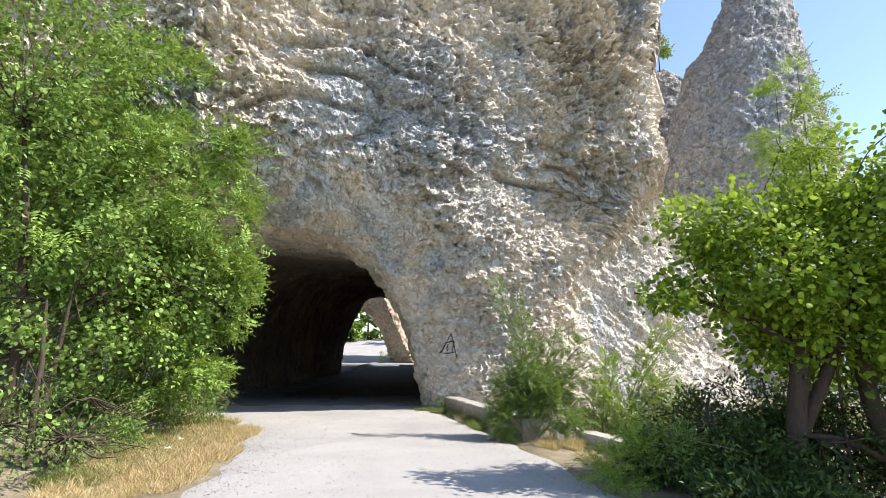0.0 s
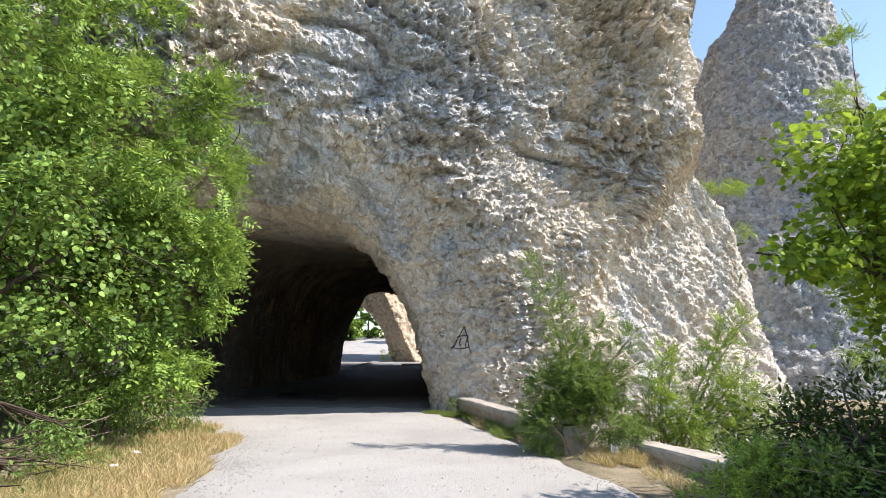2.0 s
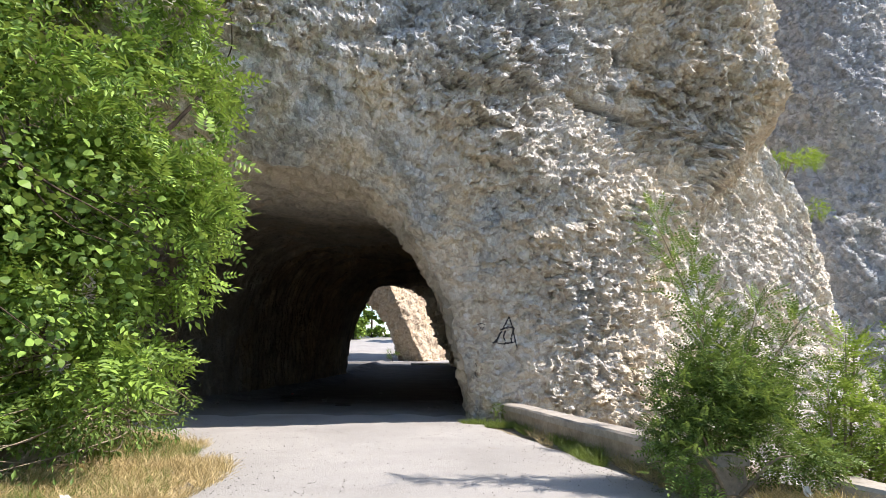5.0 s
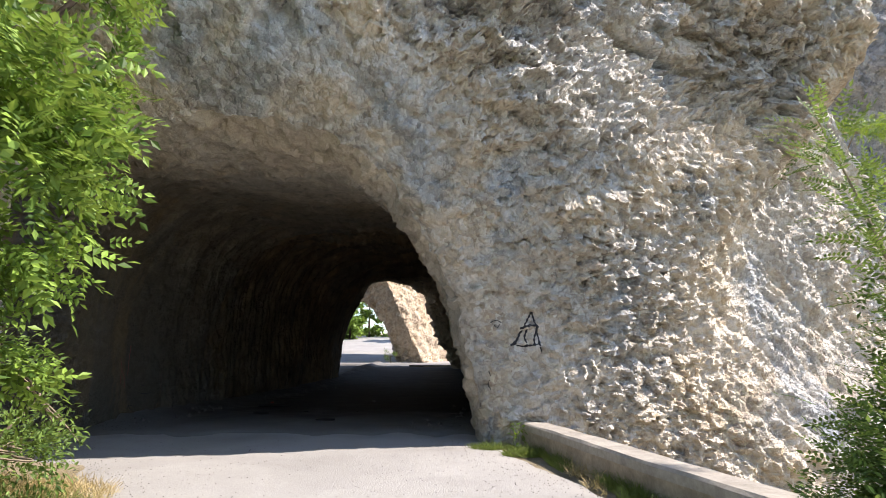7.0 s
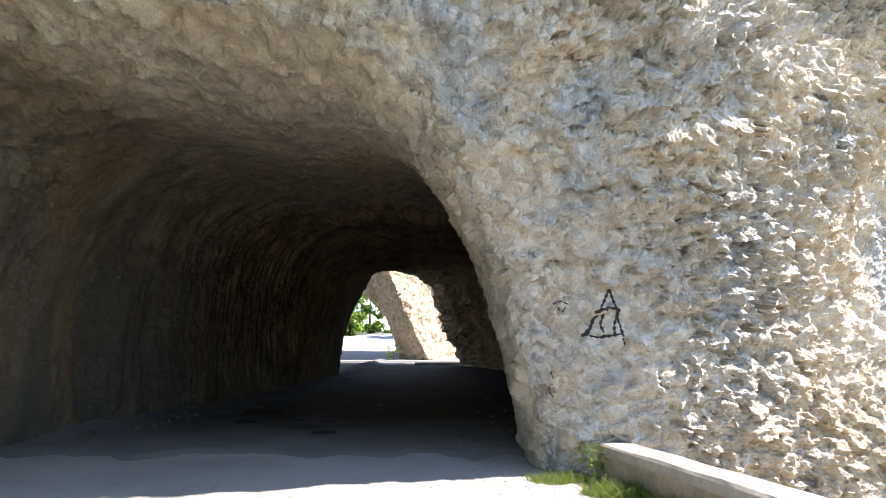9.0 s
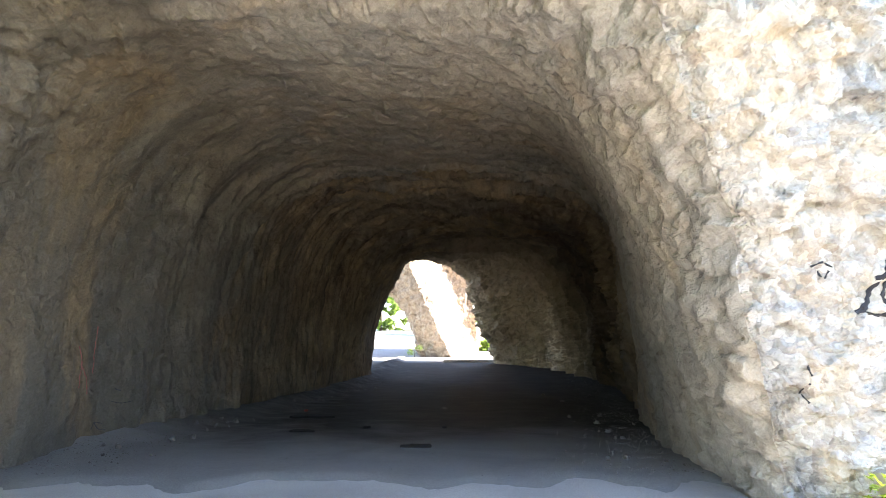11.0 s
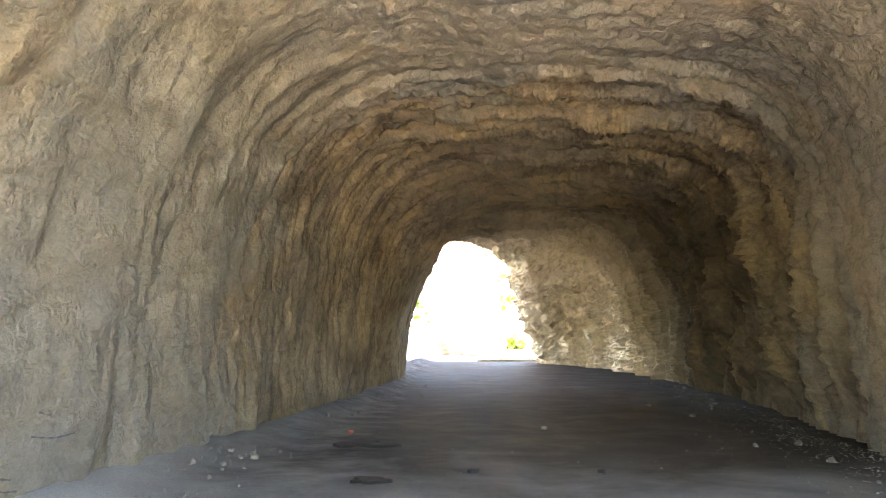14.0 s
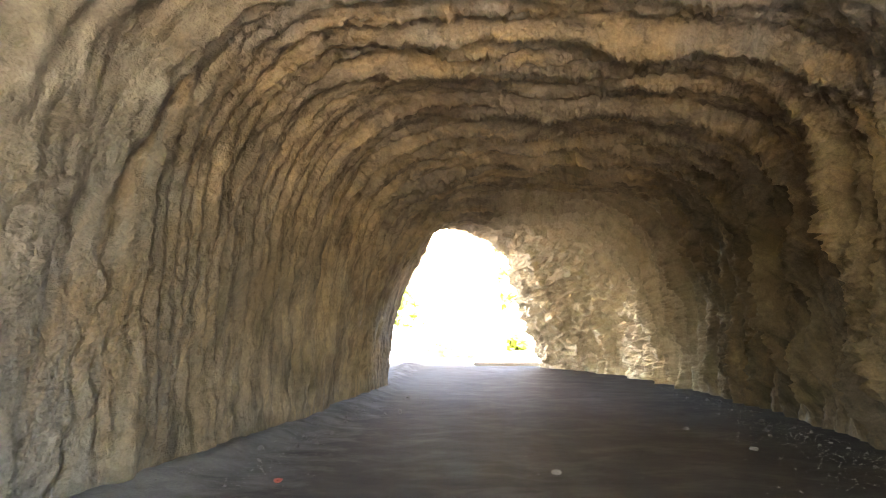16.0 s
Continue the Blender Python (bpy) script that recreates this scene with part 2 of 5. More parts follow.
def road_material():
    m, nt, bsdf = material("dusty_road")
    v = where(nt)
    a = noise_tex(nt, v, 0.5, 6, 0.6, 0.4)
    col = ramp(nt, a, [(0.3, (0.31, 0.30, 0.282)), (0.5, (0.36, 0.349, 0.33)), (0.7, (0.405, 0.393, 0.372))])
    spots = noise_tex(nt, v, 1.3, 5, 0.7, 0.3)
    col = mix(nt, ramp(nt, spots, [(0.62, grey(0)), (0.74, grey(0.45))]), col, (0.30, 0.27, 0.23))
    g = noise_tex(nt, v, 60, 3, 0.75)
    col = mix(nt, 0.4, col, ramp(nt, g, [(0.3, grey(0.3)), (0.7, grey(0.7))]), "OVERLAY")
    vor = nt.nodes.new("ShaderNodeTexVoronoi")
    vor.inputs["Scale"].default_value = 38
    nt.links.new(v, vor.inputs["Vector"])
    nt.links.new(col, bsdf.inputs["Base Color"])
    bsdf.inputs["Roughness"].default_value = 0.9
    bump(nt, bsdf, math_node(nt, "ADD", g, math_node(nt, "MULTIPLY", vor.outputs["Distance"], -0.6)), 0.5, 0.015)
    return m


def plain(name, colour, rough=0.85, scale=6.0, vary=0.4, stretch=(1, 1, 1), depth=0.01):
    m, nt, bsdf = material(name)
    v = where(nt, stretch)
    a = noise_tex(nt, v, scale, 6, 0.65, 0.3)
    b = noise_tex(nt, v, scale * 7, 4, 0.7)
    col = mix(nt, vary, colour, ramp(nt, a, [(0.3, grey(0.2)), (0.7, grey(0.8))]), "OVERLAY")
    col = mix(nt, vary * 0.7, col, ramp(nt, b, [(0.3, grey(0.25)), (0.7, grey(0.75))]), "OVERLAY")
    nt.links.new(col, bsdf.inputs["Base Color"])
    bsdf.inputs["Roughness"].default_value = rough
    bump(nt, bsdf, b, 0.6, depth)
    return m


def leaf_material(name, low, high, through=0.45):
    """Leaves that differ one from another and let light through."""
    m, nt, bsdf = material(name)
    g = nt.nodes.new("ShaderNodeNewGeometry")
    col = ramp(nt, g.outputs["Random Per Island"], [(0.0, low), (0.7, high), (1.0, tuple(min(1, c * 1.5) for c in high))])
    nt.links.new(col, bsdf.inputs["Base Color"])
    bsdf.inputs["Roughness"].default_value = 0.5
    bsdf.inputs["Specular IOR Level"].default_value = 0.3
    t = nt.nodes.new("ShaderNodeBsdfTranslucent")
    warm = mix(nt, 0.5, col, (0.35, 0.43, 0.08))
    nt.links.new(warm, t.inputs["Color"])
    s = nt.nodes.new("ShaderNodeMixShader")
    s.inputs[0].default_value = through
    nt.links.new(bsdf.outputs[0], s.inputs[1])
    nt.links.new(t.outputs[0], s.inputs[2])
    nt.links.new(s.outputs[0], nt.nodes["Material Output"].inputs["Surface"])
    return m


verge = ground_material()
road_mat = road_material()
# wall body browner than its cap: the road side's shade put into it
concrete = plain("old_concrete", (0.37, 0.31, 0.24), 0.9, 2.2, 0.5, depth=0.012)
concrete_cap = plain("pale_concrete_cap", (0.37, 0.34, 0.295), 0.9, 2.5, 0.4, depth=0.008)
bark = plain("bark", (0.065, 0.048, 0.036), 0.95, 5, 0.6, (1, 1, 0.25), 0.02)
bark_pale = plain("pale_twigs", (0.26, 0.21, 0.15), 0.9, 8, 0.5, (1, 1, 0.3), 0.01)
leaf_left = leaf_material("leaf_mid_green", (0.045, 0.10, 0.018), (0.22, 0.335, 0.06), 0.3)
leaf_broad = leaf_material("leaf_dull_green", (0.04, 0.09, 0.018), (0.19, 0.30, 0.062), 0.28)
leaf_right = leaf_material("leaf_yellow_green", (0.06, 0.125, 0.012), (0.25, 0.37, 0.026), 0.38)
leaf_shrub = leaf_material("leaf_dark_green", (0.045, 0.095, 0.02), (0.15, 0.235, 0.055), 0.3)
leaf_locust = leaf_material("leaf_light_green", (0.09, 0.17, 0.022), (0.26, 0.37, 0.06), 0.4)
# undergrowth leaves nearly black: the tree's deep shade put into their colour
leaf_under_shaded = leaf_material("leaf_undergrowth_shaded", (0.014, 0.032, 0.007), (0.042, 0.08, 0.017), 0.15)
straw = leaf_material("dry_grass", (0.34, 0.24, 0.11), (0.54, 0.42, 0.22), 0.25)
grass_green = leaf_material("green_grass", (0.07, 0.12, 0.02), (0.16, 0.21, 0.05), 0.35)
stone_mat = plain("loose_stone", (0.10, 0.094, 0.085), 0.9, 5, 0.5)
water_mat, _nt, _b = material("water")
_b.inputs["Base Color"].default_value = (0.08, 0.20, 0.24, 1)
_b.inputs["Roughness"].default_value = 0.08
blue_paint = plain("blue_paint", (0.03, 0.14, 0.30), 0.45, 9, 0.3)
paper_white = plain("white_litter", (0.8, 0.8, 0.78), 0.5, 6, 0.15)
spray_black = plain("black_spray", (0.035, 0.035, 0.04), 0.8, 9, 0.3)


# ---- lie of the land ----
def wall_line(y):
    """The x of the low wall's road side."""
    return 0.40 + (16.5 - y) * 0.236


def land(x, y):
    """Height of the ground."""
    x, y = np.asarray(x, float), np.asarray(y, float)
    z = np.interp(y, [-60, 24, 30, 36, 42, 50, 56, 62, 75, 100, 140, 400], [0, 0, 0.16, 0.5, 0.9, 1.12, 1.4, 2.2, 4.0, 6.0, 8.0, 10.0])
    side = np.where(y < 20, x - wall_line(np.clip(y, -20, 16.5)) - 0.5, -1)
    drop = np.clip(side, 0, None)
    z = z - 0.30 * np.minimum(drop, 14) * ease(drop, 0, 2)
    left = np.clip(-4.2 - x - 0.25 * np.clip(y - 9, 0, 6), 0, None) * (1 - ease(y, 13.5, 15.0))
    z = z + 0.9 * ease(left, 0, 5)
    far = np.clip(np.abs(x) - 40, 0, None)
    return z - 0.02 * np.minimum(far, 100) * (x > 0) + 0.05 * np.minimum(far, 150) * (x < 0)


def edge_left(y):
    return np.interp(y, [-30, 4, 6, 8, 10.5, 13, 14.5, 17, 46, 56, 70, 90], [-2.3, -2.5, -2.75, -3.2, -4.3, -5.6, -7.6, -10.5, -10.5, -12, -14, -16])


def edge_right(y):
    return np.interp(y, [-30, 4, 6, 9.6, 15, 16.3, 18, 30, 40, 44, 56, 70, 90], [2.9, 2.6, 2.2, 1.55, 0.15, -0.3, 0.2, 3.0, 2.6, 7.0, 4.0, -6, -10])


ys = np.concatenate([-60 + np.arange(0, 56, 4.0), np.arange(-4, 56, 0.25), 56 + 1.12 ** np.arange(0, 42) * 3.0])
xs = np.concatenate([-(1.15 ** np.arange(36, 0, -1)) * 3 - 12, np.arange(-14, 12, 0.25), 12 + 1.15 ** np.arange(0, 36) * 3])
gx, gy = np.meshgrid(xs, ys)
gp = np.stack([gx, gy, land(gx, gy)], -1)
flat = gp.reshape(-1, 3)
flat[:, 2] += 0.06 * fbm(flat * (0.7, 0.7, 0), 4) - 0.03
ground = put("ground", mesh_from("ground", flat, grid_faces(len(ys), len(xs))), verge)
tagged(ground, "dry earth ground with sparse grass", "ground", kind="structure")

bm = bmesh.new()
for c in ((17.2, -60), (900, -60), (900, 300), (26, 300)):
    bm.verts.new((*c, -3.95))
bm.faces.new(bm.verts)
tagged(part("water", bm, water_mat, None), "calm blue river water below the road", "water", kind="structure")

ry = np.arange(-20, 92, 0.12)
rv = np.linspace(0, 1, 110)
rx = edge_left(ry)[:, None] * (1 - rv) + edge_right(ry)[:, None] * rv
wob = 0.22 * fbm(np.stack([ry * 0.9, 0 * ry, 0 * ry], -1), 4)[:, None] * (1 - rv) ** 6 + 0.22 * fbm(np.stack([ry * 0.9, 0 * ry + 9, 0 * ry], -1), 4)[:, None] * rv ** 6
rx = rx + wob
ryy = np.repeat(ry[:, None], len(rv), 1)
rz = np.interp(ryy, ry, land(0 * ry - 3, ry)) + 0.035 - 0.07 * (np.abs(rv * 2 - 1) ** 8)
rz = rz + 0.02 * fbm(np.stack([rx * 0.6, ryy * 0.6, 0 * rx], -1).reshape(-1, 3), 3).reshape(rx.shape)
road = put("road", mesh_from("road", np.stack([rx, ryy, rz], -1).reshape(-1, 3), grid_faces(len(ry), len(rv))), road_mat)
tagged(road, "pale dusty gravel road running into the rock tunnel", "road", kind="structure")



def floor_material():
    """Road dust giving way to packed dirt, darkened further in for the tunnel's shade."""
    m, nt, bsdf = material("shaded_dirt")
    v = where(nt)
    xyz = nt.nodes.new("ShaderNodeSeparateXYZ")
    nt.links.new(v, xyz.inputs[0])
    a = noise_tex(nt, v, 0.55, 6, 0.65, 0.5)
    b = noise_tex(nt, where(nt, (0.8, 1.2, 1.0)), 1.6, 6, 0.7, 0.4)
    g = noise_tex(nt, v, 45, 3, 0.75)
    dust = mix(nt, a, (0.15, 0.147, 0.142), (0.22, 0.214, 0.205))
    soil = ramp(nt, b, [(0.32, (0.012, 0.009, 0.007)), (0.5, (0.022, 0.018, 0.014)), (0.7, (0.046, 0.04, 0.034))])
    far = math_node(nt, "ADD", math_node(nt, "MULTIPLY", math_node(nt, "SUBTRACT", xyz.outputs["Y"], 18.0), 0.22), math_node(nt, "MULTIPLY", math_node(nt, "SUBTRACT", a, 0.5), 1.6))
    # paler again past y 43.5: brighter daylight there put into the tone
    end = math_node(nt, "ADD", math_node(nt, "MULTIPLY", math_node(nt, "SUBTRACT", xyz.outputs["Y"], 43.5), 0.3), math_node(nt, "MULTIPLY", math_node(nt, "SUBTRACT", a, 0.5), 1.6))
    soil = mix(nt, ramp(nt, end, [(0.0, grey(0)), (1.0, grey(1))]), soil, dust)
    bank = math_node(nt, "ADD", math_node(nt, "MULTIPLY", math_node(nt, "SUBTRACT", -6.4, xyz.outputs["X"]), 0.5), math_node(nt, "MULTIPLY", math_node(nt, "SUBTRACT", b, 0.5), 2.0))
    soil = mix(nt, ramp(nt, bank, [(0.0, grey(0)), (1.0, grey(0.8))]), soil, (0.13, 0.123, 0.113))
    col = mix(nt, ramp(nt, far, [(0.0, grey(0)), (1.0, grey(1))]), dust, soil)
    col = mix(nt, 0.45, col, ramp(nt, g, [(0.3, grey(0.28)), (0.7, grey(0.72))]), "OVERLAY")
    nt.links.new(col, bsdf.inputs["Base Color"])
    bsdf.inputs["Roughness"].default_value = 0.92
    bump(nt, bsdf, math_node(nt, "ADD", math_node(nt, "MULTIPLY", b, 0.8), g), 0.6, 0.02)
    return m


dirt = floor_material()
# runs on past the far opening over the road, a darker sheet for shade
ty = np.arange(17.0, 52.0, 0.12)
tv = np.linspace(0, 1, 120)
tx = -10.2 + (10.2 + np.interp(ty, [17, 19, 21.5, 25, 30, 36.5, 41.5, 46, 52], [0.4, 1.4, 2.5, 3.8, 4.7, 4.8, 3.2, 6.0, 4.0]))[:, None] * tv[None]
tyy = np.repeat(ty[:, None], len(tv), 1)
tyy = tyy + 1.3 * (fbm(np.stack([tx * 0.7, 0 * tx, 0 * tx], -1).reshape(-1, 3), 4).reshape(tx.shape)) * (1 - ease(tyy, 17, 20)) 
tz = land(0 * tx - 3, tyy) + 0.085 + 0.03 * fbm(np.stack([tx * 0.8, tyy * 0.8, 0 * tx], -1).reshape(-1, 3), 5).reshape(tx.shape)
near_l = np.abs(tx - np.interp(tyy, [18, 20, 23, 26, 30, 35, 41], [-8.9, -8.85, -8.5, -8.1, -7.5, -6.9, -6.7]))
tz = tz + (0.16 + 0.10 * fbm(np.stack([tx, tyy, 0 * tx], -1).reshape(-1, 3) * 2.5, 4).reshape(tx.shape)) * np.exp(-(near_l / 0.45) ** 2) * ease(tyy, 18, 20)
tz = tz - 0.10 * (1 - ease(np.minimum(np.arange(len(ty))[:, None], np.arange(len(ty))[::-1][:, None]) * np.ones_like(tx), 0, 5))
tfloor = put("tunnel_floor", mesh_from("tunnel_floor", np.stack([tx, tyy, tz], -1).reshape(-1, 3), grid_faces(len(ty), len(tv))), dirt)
tagged(tfloor, "packed dirt floor of the tunnel, darkened for its shade", "floor", kind="structure")


# ---- the pierced cliff ----
RIGHT_Z = np.array([-0.08, 0.0, 0.15, 0.30, 0.45, 0.60, 0.73, 0.83, 0.92, 0.97, 1.0])
RIGHT_X = np.array([-0.05, 0.0, 0.10, 0.28, 0.50, 0.85, 1.25, 1.65, 2.25, 2.75, 3.5])
RIGHT_IN = np.array([-0.05, 0.0, 0.04, 0.10, 0.20, 0.36, 0.60, 0.95, 1.5, 2.1, 3.2])
LEFT_Z = np.array([1.0, 0.97, 0.90, 0.78, 0.62, 0.42, 0.2, 0.0, -0.08])
LEFT_X = np.array([2.7, 1.9, 1.15, 0.65, 0.32, 0.12, 0.02, 0.0, 0.0])
NS = 760


def bore(xl, xr, h, n=NS, inner=0.0):
    """Points round the tunnel's section, from the right foot over the crown to the left foot."""
    px = np.concatenate([xr - RIGHT_X * (1 - inner) - RIGHT_IN * inner, xl + LEFT_X])
    pz = np.concatenate([RIGHT_Z, LEFT_Z]) * h
    d = np.concatenate([[0], np.cumsum(np.hypot(np.diff(px), np.diff(pz)))])
    s = np.linspace(0, d[-1], n)
    k = np.ones(25) / 25
    out = []
    for c in (px, pz):
        q = np.interp(s, d, c)
        q = np.convolve(np.pad(q, 12, mode="reflect", reflect_type="odd"), k, "valid")
        out.append(q)
    return np.stack(out, -1)


EXIT = [(-0.2, 0.3), (-0.4, 0.75), (-0.75, 1.35), (-1.6, 2.75), (-2.3, 4.6), (-2.4, 5.6), (-3.2, 5.88), (-4.4, 6.0), (-5.1, 5.85), (-5.55, 5.5), (-5.8, 4.9), (-6.1, 4.3), (-6.4, 3.4), (-6.6, 2.5), (-6.72, 1.5), (-6.8, 0.8), (-6.8, 0.3)]


def exit_section(n=NS):
    """The ragged, leaning outline of the tunnel's far opening."""
    e = np.array(EXIT)
    d = np.concatenate([[0], np.cumsum(np.hypot(*np.diff(e, axis=0).T))])
    s = np.linspace(0, d[-1], n)
    return np.stack([np.interp(s, d, e[:, 0]), np.interp(s, d, e[:, 1])], -1)


def slab_at(x, z):
    """Where the smooth sloping slab to the right of the mouth lies, 0 to 1."""
    return ease(x, 3.2, 5.5) * (1 - ease(z - (4.3 + 1.0 * (x - 5)), -0.4, 0.9))


def face_y(x, z):
    """The cliff's front: it leans out over the road and draws back to the right."""
    flat = slab_at(x, z)
    k = ease(z, 5.0, 7.5) * (1 - flat)
    low = np.interp(x, [-18, -8, -0.6, 0.5, 2, 3.3, 4.9, 6.1, 6.7, 9.4, 10.4, 11.7, 13], [-3.5, -1.5, -0.25, -0.08, 0.05, 0.4, 0.85, 1.65, 1.95, 3.5, 3.95, 4.45, 5.2])
    lean = np.interp(z, [-3, 0, 2, 3.6, 4.5, 6.3, 8, 9.8, 12, 16], [16.6, 16.25, 15.95, 15.35, 14.9, 13.95, 13.3, 12.75, 12.4, 12.3])
    upright = np.interp(z, [-3, 0, 2, 3.6, 4.5, 5.3, 6.3, 8, 9.8, 12, 16], [16.6, 16.25, 16.15, 15.9, 15.65, 15.35, 14.9, 14.1, 13.4, 12.8, 12.5])
    lean = lean + (upright - lean) * ease(x, 0.5, 4.5) * (1 - ease(z, 5.5, 8.5))
    lean = lean + (16.5 - 0.03 * z - lean) * flat
    foot = 1.3 * ease(x, 2.0, 7.0) * (1 - ease(z, -0.6, 2.2))
    return lean + low * (1 - k) + np.interp(x, [-18, 0, 1, 4, 8, 12], [-6.3, 0, 0.45, 2.3, 2.9, 4.2]) * k - 0.6 * ease(-x, 2, 6) * k - foot


def edge_x(z):
    """How far the cliff reaches to the right at each height."""
    return np.interp(z, [-3, 0, 3, 5, 6.3, 7.2, 7.8, 8.5, 10, 11.7, 13.5, 16], [13.4, 13.1, 12.6, 12.2, 11.9, 11.4, 10.5, 8.75, 8.35, 8.0, 8.55, 8.8])


def cliff():
    s = np.linspace(0, 1, NS)
    # outer outline in x and z
    bz = np.where(s < 0.34, -3 + 19 * (s / 0.34), np.where(s < 0.7, 16, 16 - 17 * (s - 0.7) / 0.3))
    bx = np.where(s < 0.34, edge_x(bz), np.where(s < 0.7, 8.8 - 26.8 * (s - 0.34) / 0.36, -18.0))
    lip = bore(-8.7, -0.45, 5.35)
    rows, kind = [], []
    # the front, from its rim inwards to the lip
    for w in np.linspace(1, 0, 240):
        x, z = lip[:, 0] * (1 - w) + bx * w, lip[:, 1] * (1 - w) + bz * w
        d = np.hypot(x - lip[:, 0], z - lip[:, 1])
        wide = ease(-lip[:, 0], 1.5, 6.5)
        y = face_y(x, z) + (0.42 + 0.5 * wide) * np.exp(-d / (0.6 + 0.7 * wide))
        y = y + 1.6 * ease(x, edge_x(z) - 1.8, edge_x(z) + 0.1) ** 2
        rows.append(np.stack([x, y, z], -1))
        kind.append(np.zeros(NS))
    y_in = rows[-1][:, 1]
    leave = exit_section()
    # the far opening is skewed: its left jamb stands nearer than its right one
    y_out = np.interp(leave[:, 0], [-6.8, -5.5, -2.45, -0.6, 0], [35.4, 36.1, 40.6, 43.2, 43.4])
    # the bore
    for v in np.linspace(0, 1, 501)[1:]:
        y_left, y_right = 15.5 + v * 19.9, 15.5 + v * 27.5
        xl = np.interp(y_left, [14, 16, 18, 20, 23, 26, 30, 35.4], [-8.7, -8.8, -8.9, -8.85, -8.5, -8.1, -7.5, -6.8])
        xr = np.interp(y_right, [15.5, 17, 19, 21.5, 25.6, 30.5, 33.5, 36, 40, 43], [-0.45, -0.5, -0.2, 0.3, 1.45, 2.35, 2.5, 2.35, 1.3, 0.4])
        h = np.interp((y_left + y_right) / 2, [15.5, 16.5, 18, 24, 30, 36, 40], [5.35, 5.2, 5.25, 5.6, 5.9, 5.6, 5.3])
        p = bore(xl, xr, h, NS, float(ease(v, 0.06, 0.3)))
        y = y_in * (1 - v) + y_out * v
        x, z = p[:, 0], p[:, 1] + np.interp(y, [24, 30, 36, 42], [0, 0.16, 0.5, 0.9])
        w = ease(v + 0 * x, 0.78 + 0.06 * ease(x, -4.0, -0.5), 0.985)
        x, z = x * (1 - w) + leave[:, 0] * w, z * (1 - w) + leave[:, 1] * w
        rows.append(np.stack([x, y, z], -1))
        kind.append(np.full(NS, 1.0))
    end = rows[-1]
    # the back and the outside, round to the front's rim
    for w in np.linspace(0, 1, 60)[1:] ** 1.3:
        x, z = end[:, 0] * (1 - w) + bx * w, end[:, 2] * (1 - w) + bz * w
        y = end[:, 1] * (1 - w) + 44.0 * w + 0.5 * (1 - np.exp(-w * 8))
        rows.append(np.stack([x, y, z], -1))
        kind.append(np.zeros(NS))
    front, back = rows[0], rows[-1]
    for v in np.linspace(1, 0, 90)[1:-1]:
        bulge = np.sin(math.pi * v)
        q = front * (1 - v) + back * v
        # unseen rock mass on top, added to keep skylight off the far arch
        q[:, 2] += 13.0 * bulge ** 0.5 * (bz > 10)
        rows.append(q)
        kind.append(np.zeros(NS))
    g = np.stack(rows)
    for _ in range(120):
        g[205:275] += 0.25 * (g[204:274] + g[206:276] - 2 * g[205:275])
    inside = np.stack(kind)
    gw = np.concatenate([g[-2:], g, g[:2]])
    n = -grid_normals(gw)[2:-2]
    p = g.reshape(-1, 3)
    nn = n.reshape(-1, 3)
    ins = inside.reshape(-1)
    lipd = np.linalg.norm((g - rows[239])[..., ::2], axis=-1).reshape(-1)
    calm = np.where(ins > 0.5, 0.0, ease(lipd, 0.6, 3.2))
    depth = np.clip(p[:, 1] - 16.0, 0, None)
    # broad swells, chunks and chips on the open face
    f1, f2, val, fac1 = cells(p * (1.5, 1.5, 2.1) + 0.5 * np.stack([perlin(p * 0.9), perlin(p * 0.9 + 40), perlin(p * 0.9 + 80)], -1))
    c1, c2, cval, fac2 = cells(p * (3.6, 3.6, 4.6) + 0.4 * np.stack([perlin(p * 2.3), perlin(p * 2.3 + 40), perlin(p * 2.3 + 80)], -1))
    fac3 = cells(p * (7.5, 7.5, 9.5))[3]
    rag = fbm(p * (1.5, 1.5, 2.2), 5, 0.6)
    ridge = 0.5 - np.abs(perlin(p * (1.9, 1.9, 3.0) + 0.6 * rag[:, None])) * 2 + 0.5 * (0.5 - np.abs(perlin(p * (4.3, 4.3, 6.5) + 31)) * 2)
    low_right = ease(p[:, 0], 0.9, 2.2) * (1 - ease(p[:, 2], 4.5, 6.5))
    wild = (0.55 + 0.56 * ease(perlin(p * 0.27 + 20), -0.25, 0.25)) * (1 + 0.12 * low_right)
    overhang_patch = np.exp(-((p[:, 0] + 1.7) / 2.6) ** 2 - ((p[:, 2] - 8.8) / 2.0) ** 2)
    wild = wild * (1 - 0.5 * overhang_patch) * (1 + 0.25 * ease(p[:, 0], 1.0, 3.0) * ease(p[:, 2], 6.0, 8.0))
    wild = wild * (1 - 0.72 * slab_at(p[:, 0], p[:, 2]))
    coarse = 1 - 0.6 * low_right
    slab = slab_at(p[:, 0], p[:, 2])
    torn = np.stack([(p[:, 0] + p[:, 2]) * 1.5, p[:, 1] * 0.9, (p[:, 0] - p[:, 2]) * 0.42], -1)
    torn_d = 0.30 * fbm(torn + 0.3 * perlin(p * 0.8)[:, None], 5, 0.6) + 0.12 * (0.3 - np.abs(perlin(torn * 1.7 + 19)))
    ledge = np.abs(perlin(p * (0.35, 0.35, 0.8) + 57))
    hollow = 0.42 * fbm(p * (0.5, 0.5, 0.62) + 29, 3) - 0.35 * np.exp(-(ledge / 0.07) ** 2) * ease(perlin(p * 0.3 + 90), -0.1, 0.2)
